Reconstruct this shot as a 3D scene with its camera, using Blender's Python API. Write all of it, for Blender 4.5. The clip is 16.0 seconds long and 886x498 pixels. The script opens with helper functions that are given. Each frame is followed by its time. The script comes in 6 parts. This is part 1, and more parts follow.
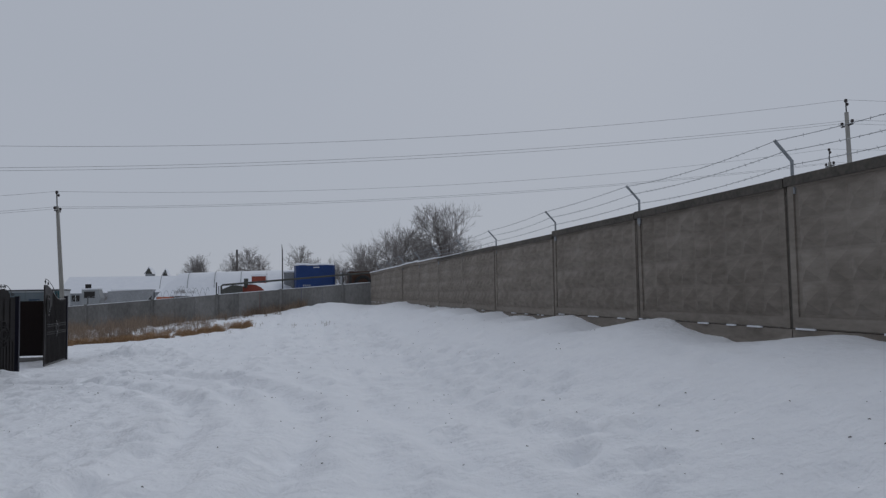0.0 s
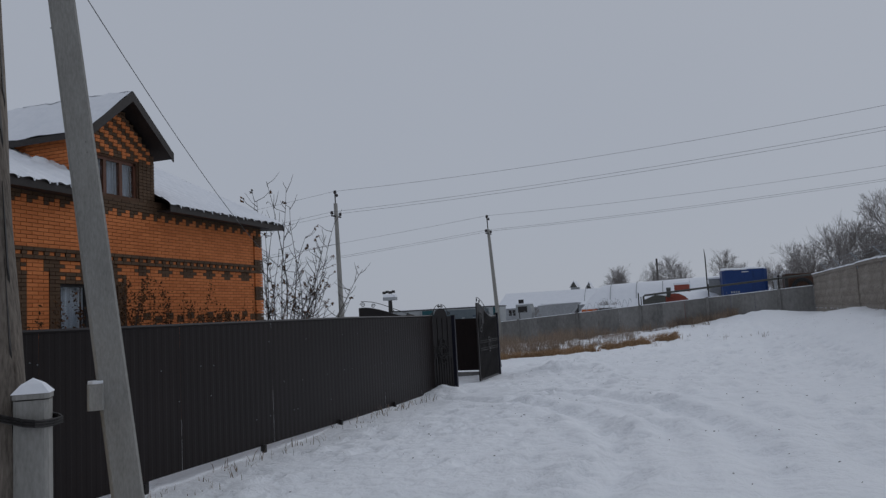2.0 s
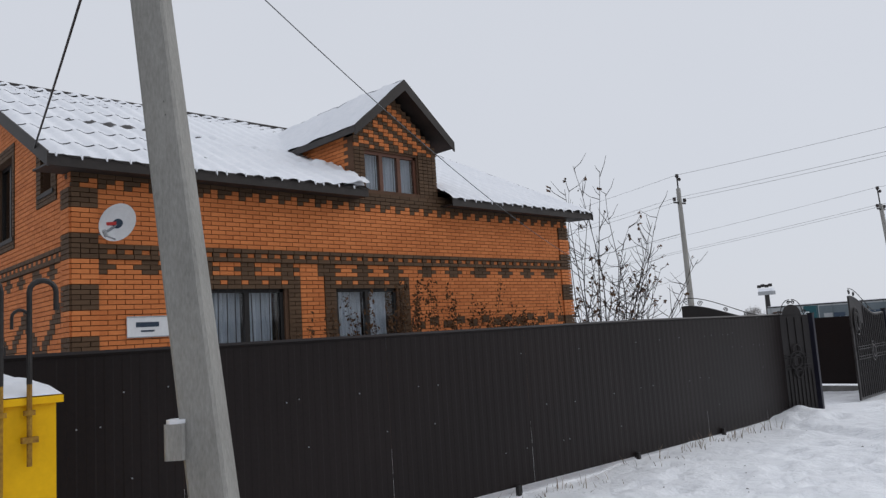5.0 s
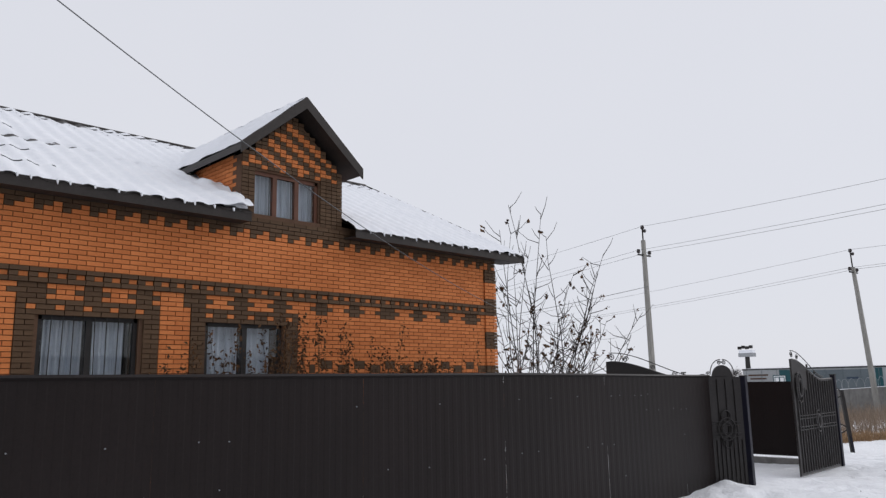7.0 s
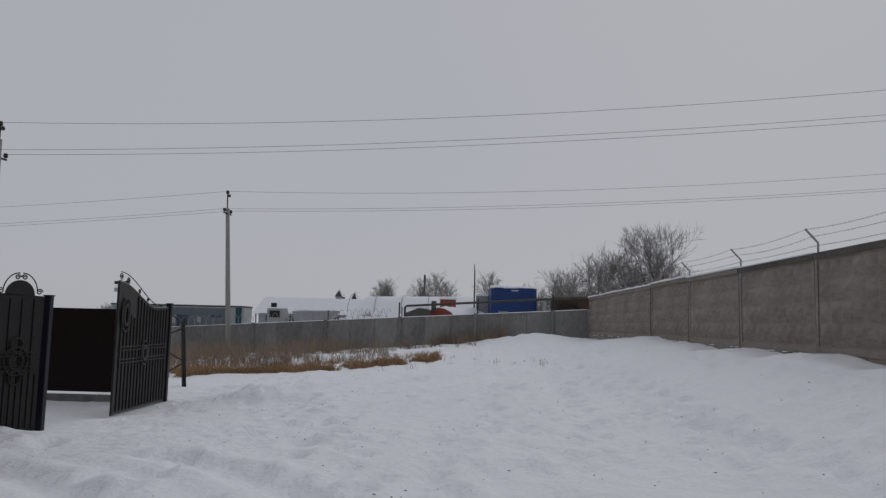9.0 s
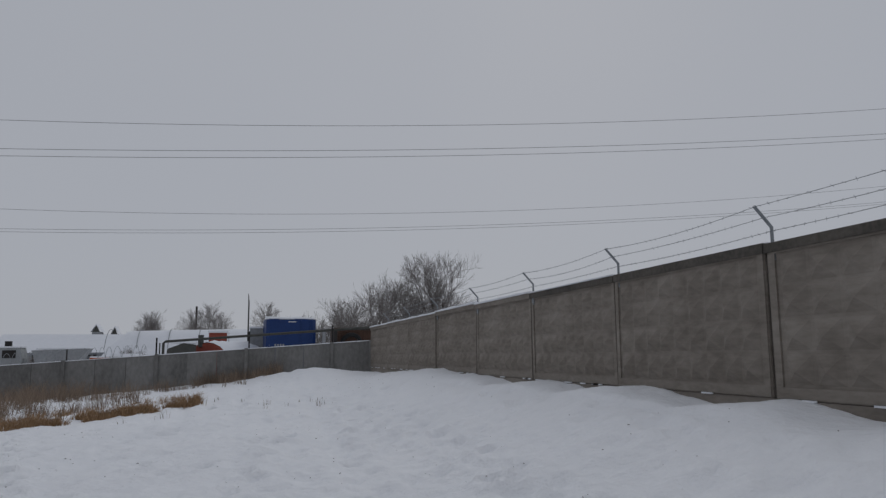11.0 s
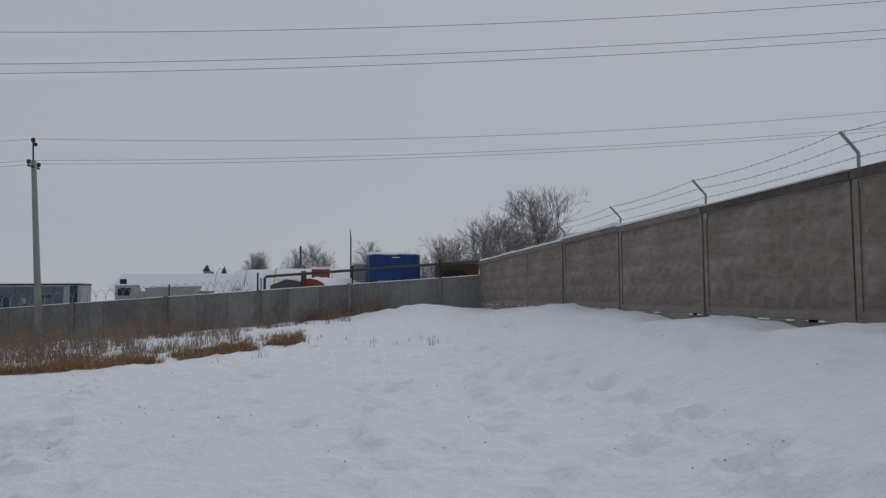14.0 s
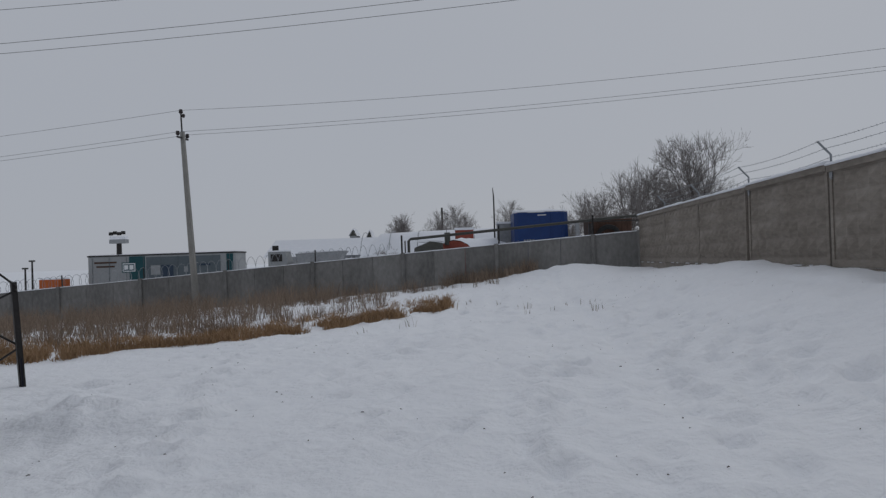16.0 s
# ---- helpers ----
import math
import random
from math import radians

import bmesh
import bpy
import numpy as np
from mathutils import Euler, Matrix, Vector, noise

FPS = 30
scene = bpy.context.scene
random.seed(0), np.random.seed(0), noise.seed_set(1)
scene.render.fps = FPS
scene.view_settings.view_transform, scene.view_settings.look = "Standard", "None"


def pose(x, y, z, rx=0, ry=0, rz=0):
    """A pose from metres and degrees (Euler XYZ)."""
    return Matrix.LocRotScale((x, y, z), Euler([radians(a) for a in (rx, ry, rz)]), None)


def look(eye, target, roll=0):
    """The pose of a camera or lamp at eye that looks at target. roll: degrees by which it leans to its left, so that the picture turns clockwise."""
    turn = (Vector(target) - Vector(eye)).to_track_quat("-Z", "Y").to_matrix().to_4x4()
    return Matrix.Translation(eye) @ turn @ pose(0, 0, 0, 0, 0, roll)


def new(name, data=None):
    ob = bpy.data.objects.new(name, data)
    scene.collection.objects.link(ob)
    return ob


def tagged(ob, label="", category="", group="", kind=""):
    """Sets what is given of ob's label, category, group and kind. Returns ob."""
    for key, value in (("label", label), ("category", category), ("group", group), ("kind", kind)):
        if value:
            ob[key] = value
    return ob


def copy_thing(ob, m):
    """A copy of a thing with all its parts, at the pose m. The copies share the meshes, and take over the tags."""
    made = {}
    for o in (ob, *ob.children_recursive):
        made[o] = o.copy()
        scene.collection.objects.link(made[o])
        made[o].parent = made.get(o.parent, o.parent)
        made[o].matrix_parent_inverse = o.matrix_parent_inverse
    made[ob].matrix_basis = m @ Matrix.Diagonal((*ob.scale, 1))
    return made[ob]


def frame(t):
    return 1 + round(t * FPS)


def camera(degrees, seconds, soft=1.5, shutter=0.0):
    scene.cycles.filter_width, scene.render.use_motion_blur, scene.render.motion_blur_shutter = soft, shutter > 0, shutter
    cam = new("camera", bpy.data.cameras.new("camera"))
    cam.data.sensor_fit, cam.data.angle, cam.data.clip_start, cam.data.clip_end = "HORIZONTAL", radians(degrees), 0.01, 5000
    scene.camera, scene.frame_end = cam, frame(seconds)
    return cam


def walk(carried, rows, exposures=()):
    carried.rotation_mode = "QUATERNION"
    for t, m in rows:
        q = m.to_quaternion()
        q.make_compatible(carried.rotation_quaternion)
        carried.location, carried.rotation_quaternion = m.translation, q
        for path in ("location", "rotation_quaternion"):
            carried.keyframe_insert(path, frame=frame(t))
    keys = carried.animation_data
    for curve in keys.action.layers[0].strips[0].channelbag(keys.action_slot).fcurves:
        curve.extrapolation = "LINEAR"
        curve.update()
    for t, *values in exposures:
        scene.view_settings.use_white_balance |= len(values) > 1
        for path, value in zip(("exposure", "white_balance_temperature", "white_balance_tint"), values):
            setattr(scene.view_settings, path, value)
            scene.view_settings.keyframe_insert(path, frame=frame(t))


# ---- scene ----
cam = camera(61.1, 16.0, soft=1.35)
PATH = [
    (0, (-6.24, -48.841, 1.32), (-5.797, -46.894, 1.432), -1.04),
    (0.5, (-6.314, -48.328, 1.297), (-6.122, -46.341, 1.413), -0.59),
    (1, (-6.371, -47.638, 1.261), (-6.288, -45.643, 1.384), -1.41),
    (1.5, (-6.333, -47.158, 1.258), (-6.552, -45.175, 1.401), -0.49),
    (2, (-6.35, -47.019, 1.374), (-6.978, -45.129, 1.551), -3.06),
    (2.5, (-6.341, -46.594, 1.44), (-7.56, -45.03, 1.703), -4.26),
    (3, (-6.434, -46.048, 1.464), (-7.772, -44.589, 1.751), -4.87),
    (3.5, (-6.525, -45.421, 1.404), (-7.86, -43.95, 1.636), -4.32),
    (3.7, (-6.544, -45.23, 1.408), (-7.971, -43.846, 1.63), -4.79),
    (5.8, (-6.605, -42.672, 1.388), (-8.033, -41.295, 1.646), -3.03),
    (6, (-6.597, -42.462, 1.392), (-8.068, -41.157, 1.756), -2.79),
    (6.5, (-6.663, -41.886, 1.304), (-8.323, -40.868, 1.76), 1.53),
    (7, (-6.502, -41.303, 1.337), (-7.903, -39.921, 1.689), -1.01),
    (7.5, (-6.505, -40.649, 1.357), (-7.35, -38.854, 1.611), -1.33),
    (8, (-6.499, -40.031, 1.278), (-7.119, -38.143, 1.494), -1.56),
    (8.5, (-6.721, -39.113, 1.188), (-6.916, -37.135, 1.407), -1.05),
    (9, (-6.666, -38.427, 1.121), (-6.709, -36.437, 1.317), 1.43),
    (9.5, (-6.522, -37.848, 1.119), (-6.28, -35.883, 1.398), 2.94),
    (10, (-6.326, -37.193, 1.268), (-6.007, -35.244, 1.589), 2.74),
    (10.2, (-6.331, -36.981, 1.249), (-5.955, -35.042, 1.562), 2.01),
    (12.3, (-6.084, -34.228, 1.254), (-5.391, -32.357, 1.391), 1.34),
    (12.5, (-6.12, -34.121, 1.227), (-5.388, -32.262, 1.313), 2.37),
    (13, (-6.224, -33.732, 1.039), (-5.564, -31.848, 1.164), 1.9),
    (13.5, (-6.229, -33.136, 1.063), (-5.874, -31.174, 1.209), 0.56),
    (14, (-6.218, -32.615, 1.082), (-5.943, -30.638, 1.206), -0.34),
    (14.5, (-6.293, -32.009, 1.096), (-6.175, -30.016, 1.202), 0.96),
    (15, (-6.363, -31.556, 1.109), (-6.215, -29.563, 1.19), -0.03),
    (15.5, (-6.4, -31.081, 1.121), (-6.415, -29.082, 1.191), -0.02),
    (16, (-6.431, -30.626, 1.137), (-6.529, -28.629, 1.16), -1.82),
]
EXPOSURES = [(0, -0.95, 5960, 9), (1.5, -1.05, 5930, 9), (2, -1.03, 5930, 9), (2.5, -0.8, 6100, 9), (3, -0.64, 6100, 9), (3.5, -0.42, 6150, 9),
             (6, -0.17, 6350, 10), (6.5, -0.12, 6400, 11), (7, -0.06, 6400, 11), (7.5, -0.28, 6400, 11), (8, -0.5, 6400, 10), (8.5, -0.69, 6400, 10),
             (9, -0.93, 6350, 10), (9.5, -1.02, 6300, 10), (10, -1.1, 6250, 10), (12.5, -0.95, 6200, 9), (14.5, -0.94, 6150, 9), (16, -1.02, 6150, 9)]
walk(cam, [(t, look(eye, target, roll)) for t, eye, target, roll in PATH], EXPOSURES)

# ---- overcast sky and a wide, weak sun ----
world = bpy.data.worlds.new("overcast")
scene.world = world
world.use_nodes = True
wn = world.node_tree
wn.nodes.clear()
w_out = wn.nodes.new("ShaderNodeOutputWorld")
w_bg = wn.nodes.new("ShaderNodeBackground")
w_sky = wn.nodes.new("ShaderNodeTexSky")
w_sky.sky_type, w_sky.sun_disc = "NISHITA", False
w_sky.sun_elevation, w_sky.sun_rotation = radians(31), radians(25)
w_mix = wn.nodes.new("ShaderNodeMixRGB")
w_mix.inputs["Fac"].default_value = 0.965
w_noise = wn.nodes.new("ShaderNodeTexNoise")
w_noise.inputs["Scale"].default_value, w_noise.inputs["Detail"].default_value = 1.6, 3
w_ramp = wn.nodes.new("ShaderNodeValToRGB")
w_ramp.color_ramp.elements[0].position, w_ramp.color_ramp.elements[1].position = 0.25, 0.8
w_ramp.color_ramp.elements[0].color = (6.85, 6.98, 7.45, 1)
w_ramp.color_ramp.elements[1].color = (7.2, 7.28, 7.66, 1)
wn.links.new(w_noise.outputs["Fac"], w_ramp.inputs["Fac"])
wn.links.new(w_sky.outputs["Color"], w_mix.inputs["Color1"])
wn.links.new(w_ramp.outputs["Color"], w_mix.inputs["Color2"])
wn.links.new(w_mix.outputs["Color"], w_bg.inputs["Color"])
w_bg.inputs["Strength"].default_value = 0.11
wn.links.new(w_bg.outputs["Background"], w_out.inputs["Surface"])
sun = new("sun", bpy.data.lights.new("sun", "SUN"))
sun.data.energy, sun.data.angle, sun.data.color = 0.8, radians(30), (1.0, 0.97, 0.93)
sun.matrix_world = look((14, 30, 20), (0, 0, 0))


# ---- materials ----
def mat(name, dark, light, rough=0.8, metal=0.0, coarse=0.8, fine=14.0, bump=0.3, dist=0.01, stretch=(1, 1, 1), random_tint=0.0, island=False, spec=0.3):
    m = bpy.data.materials.new(name)
    m.use_nodes = True
    t = m.node_tree
    b = t.nodes["Principled BSDF"]
    co = t.nodes.new("ShaderNodeTexCoord")
    mp = t.nodes.new("ShaderNodeMapping")
    mp.inputs["Scale"].default_value = stretch
    t.links.new(co.outputs["Object"], mp.inputs["Vector"])
    big, small = t.nodes.new("ShaderNodeTexNoise"), t.nodes.new("ShaderNodeTexNoise")
    for n, s, d in ((big, coarse, 5), (small, fine, 6)):
        n.inputs["Scale"].default_value, n.inputs["Detail"].default_value, n.inputs["Roughness"].default_value = s, d, 0.6
        t.links.new(mp.outputs["Vector"], n.inputs["Vector"])
    mixf = t.nodes.new("ShaderNodeMath")
    mixf.operation = "ADD"
    mul = t.nodes.new("ShaderNodeMath")
    mul.operation, mul.inputs[1].default_value = "MULTIPLY", 0.5
    t.links.new(small.outputs["Fac"], mul.inputs[0])
    mul2 = t.nodes.new("ShaderNodeMath")
    mul2.operation, mul2.inputs[1].default_value = "MULTIPLY", 0.5
    t.links.new(big.outputs["Fac"], mul2.inputs[0])
    t.links.new(mul.outputs[0], mixf.inputs[0])
    t.links.new(mul2.outputs[0], mixf.inputs[1])
    last = mixf.outputs[0]
    if random_tint:
        if island:
            rnd = t.nodes.new("ShaderNodeNewGeometry").outputs["Random Per Island"]
        else:
            rnd = t.nodes.new("ShaderNodeObjectInfo").outputs["Random"]
        mr = t.nodes.new("ShaderNodeMath")
        mr.operation, mr.inputs[1].default_value, mr.inputs[2].default_value = "MULTIPLY_ADD", random_tint, -random_tint / 2
        t.links.new(rnd, mr.inputs[0])
        ad = t.nodes.new("ShaderNodeMath")
        ad.operation = "ADD"
        t.links.new(mr.outputs[0], ad.inputs[0])
        t.links.new(last, ad.inputs[1])
        last = ad.outputs[0]
    ramp = t.nodes.new("ShaderNodeValToRGB")
    ramp.color_ramp.elements[0].position, ramp.color_ramp.elements[1].position = 0.32, 0.68
    ramp.color_ramp.elements[0].color, ramp.color_ramp.elements[1].color = (*dark, 1), (*light, 1)
    t.links.new(last, ramp.inputs["Fac"])
    t.links.new(ramp.outputs["Color"], b.inputs["Base Color"])
    b.inputs["Roughness"].default_value, b.inputs["Metallic"].default_value = rough, metal
    b.inputs["Specular IOR Level"].default_value = spec
    if bump:
        bp = t.nodes.new("ShaderNodeBump")
        bp.inputs["Strength"].default_value, bp.inputs["Distance"].default_value = bump, dist
        t.links.new(mixf.outputs[0], bp.inputs["Height"])
        t.links.new(bp.outputs["Normal"], b.inputs["Normal"])
    return m


def glass_mat():
    m = bpy.data.materials.new("window_glass")
    m.use_nodes = True
    b = m.node_tree.nodes["Principled BSDF"]
    b.inputs["Base Color"].default_value = (0.9, 0.93, 0.95, 1)
    b.inputs["Roughness"].default_value = 0.03
    b.inputs["Transmission Weight"].default_value = 1.0
    b.inputs["IOR"].default_value = 1.45
    return m


SNOW = mat("snow_ground", (0.86, 0.875, 0.905), (0.93, 0.94, 0.96), 0.75, 0, 0.35, 6.0, 1.0, 0.11)
SNOW_CAP = mat("snow_cap", (0.78, 0.80, 0.84), (0.86, 0.87, 0.90), 0.8, 0, 2.0, 18.0, 0.4, 0.02)
SNOW_ROOF = mat("snow_roof", (0.76, 0.78, 0.82), (0.86, 0.87, 0.90), 0.8, 0, 1.2, 9.0, 0.4, 0.03)
CONCRETE = mat("weathered_concrete", (0.165, 0.143, 0.12), (0.315, 0.284, 0.248), 0.93, 0, 1.4, 7.0, 0.5, 0.008, (1.0, 0.55, 1.7), 0.10)
CONCRETE_TOP = mat("mould_stained_concrete", (0.05, 0.047, 0.042), (0.15, 0.135, 0.115), 0.95, 0, 1.5, 16.0, 0.5, 0.01)
CONCRETE_GREY = mat("grey_concrete_fence", (0.14, 0.138, 0.132), (0.285, 0.28, 0.27), 0.93, 0, 0.9, 8.0, 0.4, 0.01, (1, 1, 0.5), 0.14)
POLE_CON = mat("pole_concrete", (0.20, 0.195, 0.18), (0.36, 0.35, 0.325), 0.9, 0, 1.2, 22.0, 0.4, 0.006, (3, 3, 0.8))
POLE_WOOD = mat("weathered_pole_wood", (0.055, 0.045, 0.037), (0.255, 0.22, 0.183), 0.92, 0, 2.2, 16.0, 0.8, 0.012, (5, 5, 0.22))
GALV = mat("galvanised_steel", (0.20, 0.215, 0.23), (0.36, 0.38, 0.40), 0.5, 0.6, 3, 30, 0.15)
STEEL_DARK = mat("dark_painted_steel", (0.015, 0.014, 0.014), (0.04, 0.036, 0.034), 0.45, 0.2, 3, 30, 0.15)
NAVY = mat("navy_painted_steel", (0.007, 0.007, 0.013), (0.012, 0.012, 0.024), 0.4, 0.2, 3, 30, 0.1)
SHEET = mat("brown_profiled_sheet", (0.0085, 0.0056, 0.0053), (0.0145, 0.0098, 0.0092), 0.4, 0.0, 0.7, 25, 0.05, 0.002, (1, 1, 1), 0.06, spec=0.19)
GATE = mat("black_brown_gate_paint", (0.012, 0.010, 0.010), (0.028, 0.024, 0.023), 0.4, 0.1, 1.5, 25, 0.1, spec=0.45)
BRICK = mat("orange_brick", (0.515, 0.158, 0.046), (0.655, 0.218, 0.068), 0.8, 0, 1.5, 26, 0.4, 0.003, (1, 1, 1), 0.3)
BRICK_ISL = mat("orange_brick_rest", (0.515, 0.158, 0.046), (0.655, 0.218, 0.068), 0.8, 0, 1.5, 26, 0.4, 0.003, (1, 1, 1), 0.3, True)
BROWN_ISL = mat("dark_brown_brick", (0.076, 0.043, 0.023), (0.112, 0.066, 0.036), 0.8, 0, 1.5, 26, 0.4, 0.003, (1, 1, 1), 0.25, True)
MORTAR = mat("dark_mortar", (0.085, 0.048, 0.03), (0.14, 0.08, 0.05), 0.95, 0, 2, 30, 0.4)
ROOF = mat("brown_metal_tile", (0.02, 0.017, 0.016), (0.045, 0.038, 0.035), 0.45, 0.1, 2, 20, 0.1)
SOFFIT = mat("brown_soffit", (0.022, 0.018, 0.016), (0.04, 0.033, 0.03), 0.6, 0, 2, 20, 0.1)
FRAME_BR = mat("brown_window_frame", (0.09, 0.036, 0.02), (0.15, 0.062, 0.036), 0.5, 0, 3, 30, 0.1)
CURTAIN = mat("pale_curtain", (0.38, 0.42, 0.48), (0.62, 0.66, 0.72), 0.9, 0, 3, 12, 0.3, 0.02, (1, 6, 0.3))
ROOM_SHADE = mat("room_shade_dark", (0.02, 0.02, 0.022), (0.05, 0.05, 0.055), 0.9, 0, 1, 8, 0)
YELLOW = mat("yellow_gas_box_paint", (0.74, 0.40, 0.002), (0.87, 0.50, 0.003), 0.5, 0, 2, 24, 0.1, spec=0.18)
RUST = mat("rusty_yellow_pipe", (0.16, 0.07, 0.02), (0.48, 0.28, 0.03), 0.7, 0.1, 8, 40, 0.3)
CREAM = mat("cream_gas_pipe", (0.30, 0.20, 0.115), (0.52, 0.39, 0.25), 0.6, 0, 2, 20, 0.15)
WHITE = mat("white_enamel", (0.66, 0.67, 0.68), (0.78, 0.79, 0.80), 0.4, 0, 2, 20, 0.05)
GREY_P = mat("grey_plastic", (0.25, 0.26, 0.27), (0.4, 0.41, 0.42), 0.5, 0, 2, 20, 0.05)
INK = mat("dark_print", (0.02, 0.035, 0.06), (0.05, 0.07, 0.10), 0.7, 0, 5, 30, 0)
RED = mat("red_print", (0.45, 0.03, 0.03), (0.6, 0.06, 0.05), 0.6, 0, 5, 30, 0)
BLUE_PR = mat("blue_print", (0.05, 0.09, 0.25), (0.09, 0.14, 0.35), 0.6, 0, 5, 30, 0)
PINK = mat("salmon_notice", (0.65, 0.28, 0.15), (0.75, 0.36, 0.2), 0.7, 0, 5, 30, 0)
BLUE = mat("blue_tank_paint", (0.008, 0.028, 0.11), (0.014, 0.046, 0.17), 0.5, 0, 1, 10, 0.15, 0.01)
REDTANK = mat("faded_red_tank", (0.19, 0.045, 0.032), (0.32, 0.085, 0.058), 0.75, 0, 1.5, 12, 0.2)
ORANGE = mat("orange_machine_paint", (0.36, 0.085, 0.02), (0.5, 0.13, 0.03), 0.5, 0, 1, 10, 0.1)
RUSTBOX = mat("rust_brown_steel", (0.05, 0.03, 0.022), (0.11, 0.062, 0.044), 0.8, 0.1, 1.5, 12, 0.2)
OLIVE = mat("dull_dark_machine", (0.05, 0.05, 0.045), (0.1, 0.1, 0.09), 0.7, 0, 1.5, 12, 0.2)
TRAILER = mat("grey_tarpaulin", (0.25, 0.26, 0.265), (0.34, 0.355, 0.36), 0.6, 0, 0.6, 8, 0.1)
TEAL = mat("teal_tarpaulin", (0.010, 0.055, 0.066), (0.018, 0.085, 0.098), 0.6, 0, 0.6, 8, 0.1)
SLATE = mat("slate_blue_tarpaulin", (0.085, 0.105, 0.118), (0.125, 0.148, 0.16), 0.6, 0, 0.6, 8, 0.1)
HANGAR = mat("grey_hangar_wall", (0.22, 0.23, 0.24), (0.36, 0.37, 0.38), 0.8, 0, 0.4, 5, 0.1)
BARK = mat("grey_brown_bark", (0.07, 0.058, 0.05), (0.17, 0.15, 0.135), 0.95, 0, 2, 20, 0.4)
TWIG = mat("frosted_twigs", (0.15, 0.136, 0.126), (0.30, 0.28, 0.268), 0.95, 0, 0.5, 10, 0)
DEADLEAF = mat("dry_brown_leaves", (0.045, 0.025, 0.014), (0.16, 0.08, 0.035), 0.9, 0, 3, 20, 0, 0.01, (1, 1, 1), 0.4, True)
VINE = mat("reddish_dry_stems", (0.10, 0.045, 0.02), (0.25, 0.11, 0.045), 0.9, 0, 3, 20, 0)
STRAW = mat("ochre_dry_grass", (0.25, 0.158, 0.084), (0.42, 0.28, 0.162), 0.9, 0, 0.6, 8, 0, 0.01, (1, 1, 1), 0.4, True)
WEED = mat("brown_dry_weeds", (0.17, 0.128, 0.098), (0.33, 0.255, 0.19), 0.9, 0, 0.6, 8, 0, 0.01, (1, 1, 1), 0.4, True)
RUBBER = mat("black_rubber", (0.012, 0.012, 0.012), (0.03, 0.03, 0.03), 0.85, 0, 2, 20, 0.2)
SHRUB_BARK = mat("dark_wet_bark", (0.02, 0.016, 0.014), (0.065, 0.052, 0.045), 0.85, 0, 2, 20, 0.2)
CERAMIC = mat("dark_insulator", (0.02, 0.015, 0.015), (0.05, 0.04, 0.04), 0.25, 0, 2, 20, 0)
WIRE = mat("aluminium_wire", (0.10, 0.105, 0.11), (0.17, 0.175, 0.18), 0.5, 0.4, 2, 20, 0)
GLASS = glass_mat()


# ---- mesh helpers ----
class Build:
    def __init__(self):
        self.v, self.f = [], []

    def add(self, verts, faces):
        n = len(self.v)
        self.v.extend([tuple(p) for p in verts])
        self.f.extend([tuple(i + n for i in q) for q in faces])
        return self

    def box(self, c, s, rz=0.0, ch=0.0):
        """A box with centre c and sizes s, turned by rz degrees; ch chamfers its upright edges."""
        hx, hy, hz = s[0] / 2, s[1] / 2, s[2] / 2
        if ch:
            ring = [(hx, -hy + ch), (hx, hy - ch), (hx - ch, hy), (-hx + ch, hy), (-hx, hy - ch), (-hx, -hy + ch), (-hx + ch, -hy), (hx - ch, -hy)]
        else:
            ring = [(hx, -hy), (hx, hy), (-hx, hy), (-hx, -hy)]
        k = len(ring)
        a, b = math.cos(radians(rz)), math.sin(radians(rz))
        vs = [(c[0] + x * a - y * b, c[1] + x * b + y * a, c[2] + z) for z in (-hz, hz) for x, y in ring]
        fs = [(i, (i + 1) % k, k + (i + 1) % k, k + i) for i in range(k)] + [tuple(range(k - 1, -1, -1)), tuple(range(k, 2 * k))]
        return self.add(vs, fs)

    def tube(self, pts, r, n=6, caps=True):
        """A tube along pts; r is one radius or one for each point."""
        pts = [Vector(p) for p in pts]
        rr = r if isinstance(r, (list, tuple)) else [r] * len(pts)
        vs, fs = [], []
        side = None
        for i, p in enumerate(pts):
            d = (pts[min(i + 1, len(pts) - 1)] - pts[max(i - 1, 0)]).normalized()
            if side is None:
                side = d.cross(Vector((0, 0, 1)) if abs(d.z) < 0.9 else Vector((1, 0, 0))).normalized()
            side = (side - d * side.dot(d)).normalized()
            up = d.cross(side)
            for k in range(n):
                a = 2 * math.pi * k / n
                vs.append(p + (side * math.cos(a) + up * math.sin(a)) * rr[i])
        for i in range(len(pts) - 1):
            for k in range(n):
                fs.append((i * n + k, i * n + (k + 1) % n, (i + 1) * n + (k + 1) % n, (i + 1) * n + k))
        if caps:
            fs.append(tuple(range(n - 1, -1, -1)))
            fs.append(tuple((len(pts) - 1) * n + k for k in range(n)))
        return self.add(vs, fs)

    def prism(self, ring, shift):
        """A closed ring of points pushed along shift."""
        k = len(ring)
        s = Vector(shift)
        vs = [Vector(p) for p in ring] + [Vector(p) + s for p in ring]
        return self.add(vs, [(i, (i + 1) % k, k + (i + 1) % k, k + i) for i in range(k)] + [tuple(range(k - 1, -1, -1)), tuple(range(k, 2 * k))])

    def quad(self, a, b, c, d):
        return self.add([a, b, c, d], [(0, 1, 2, 3)])


BASE = {}


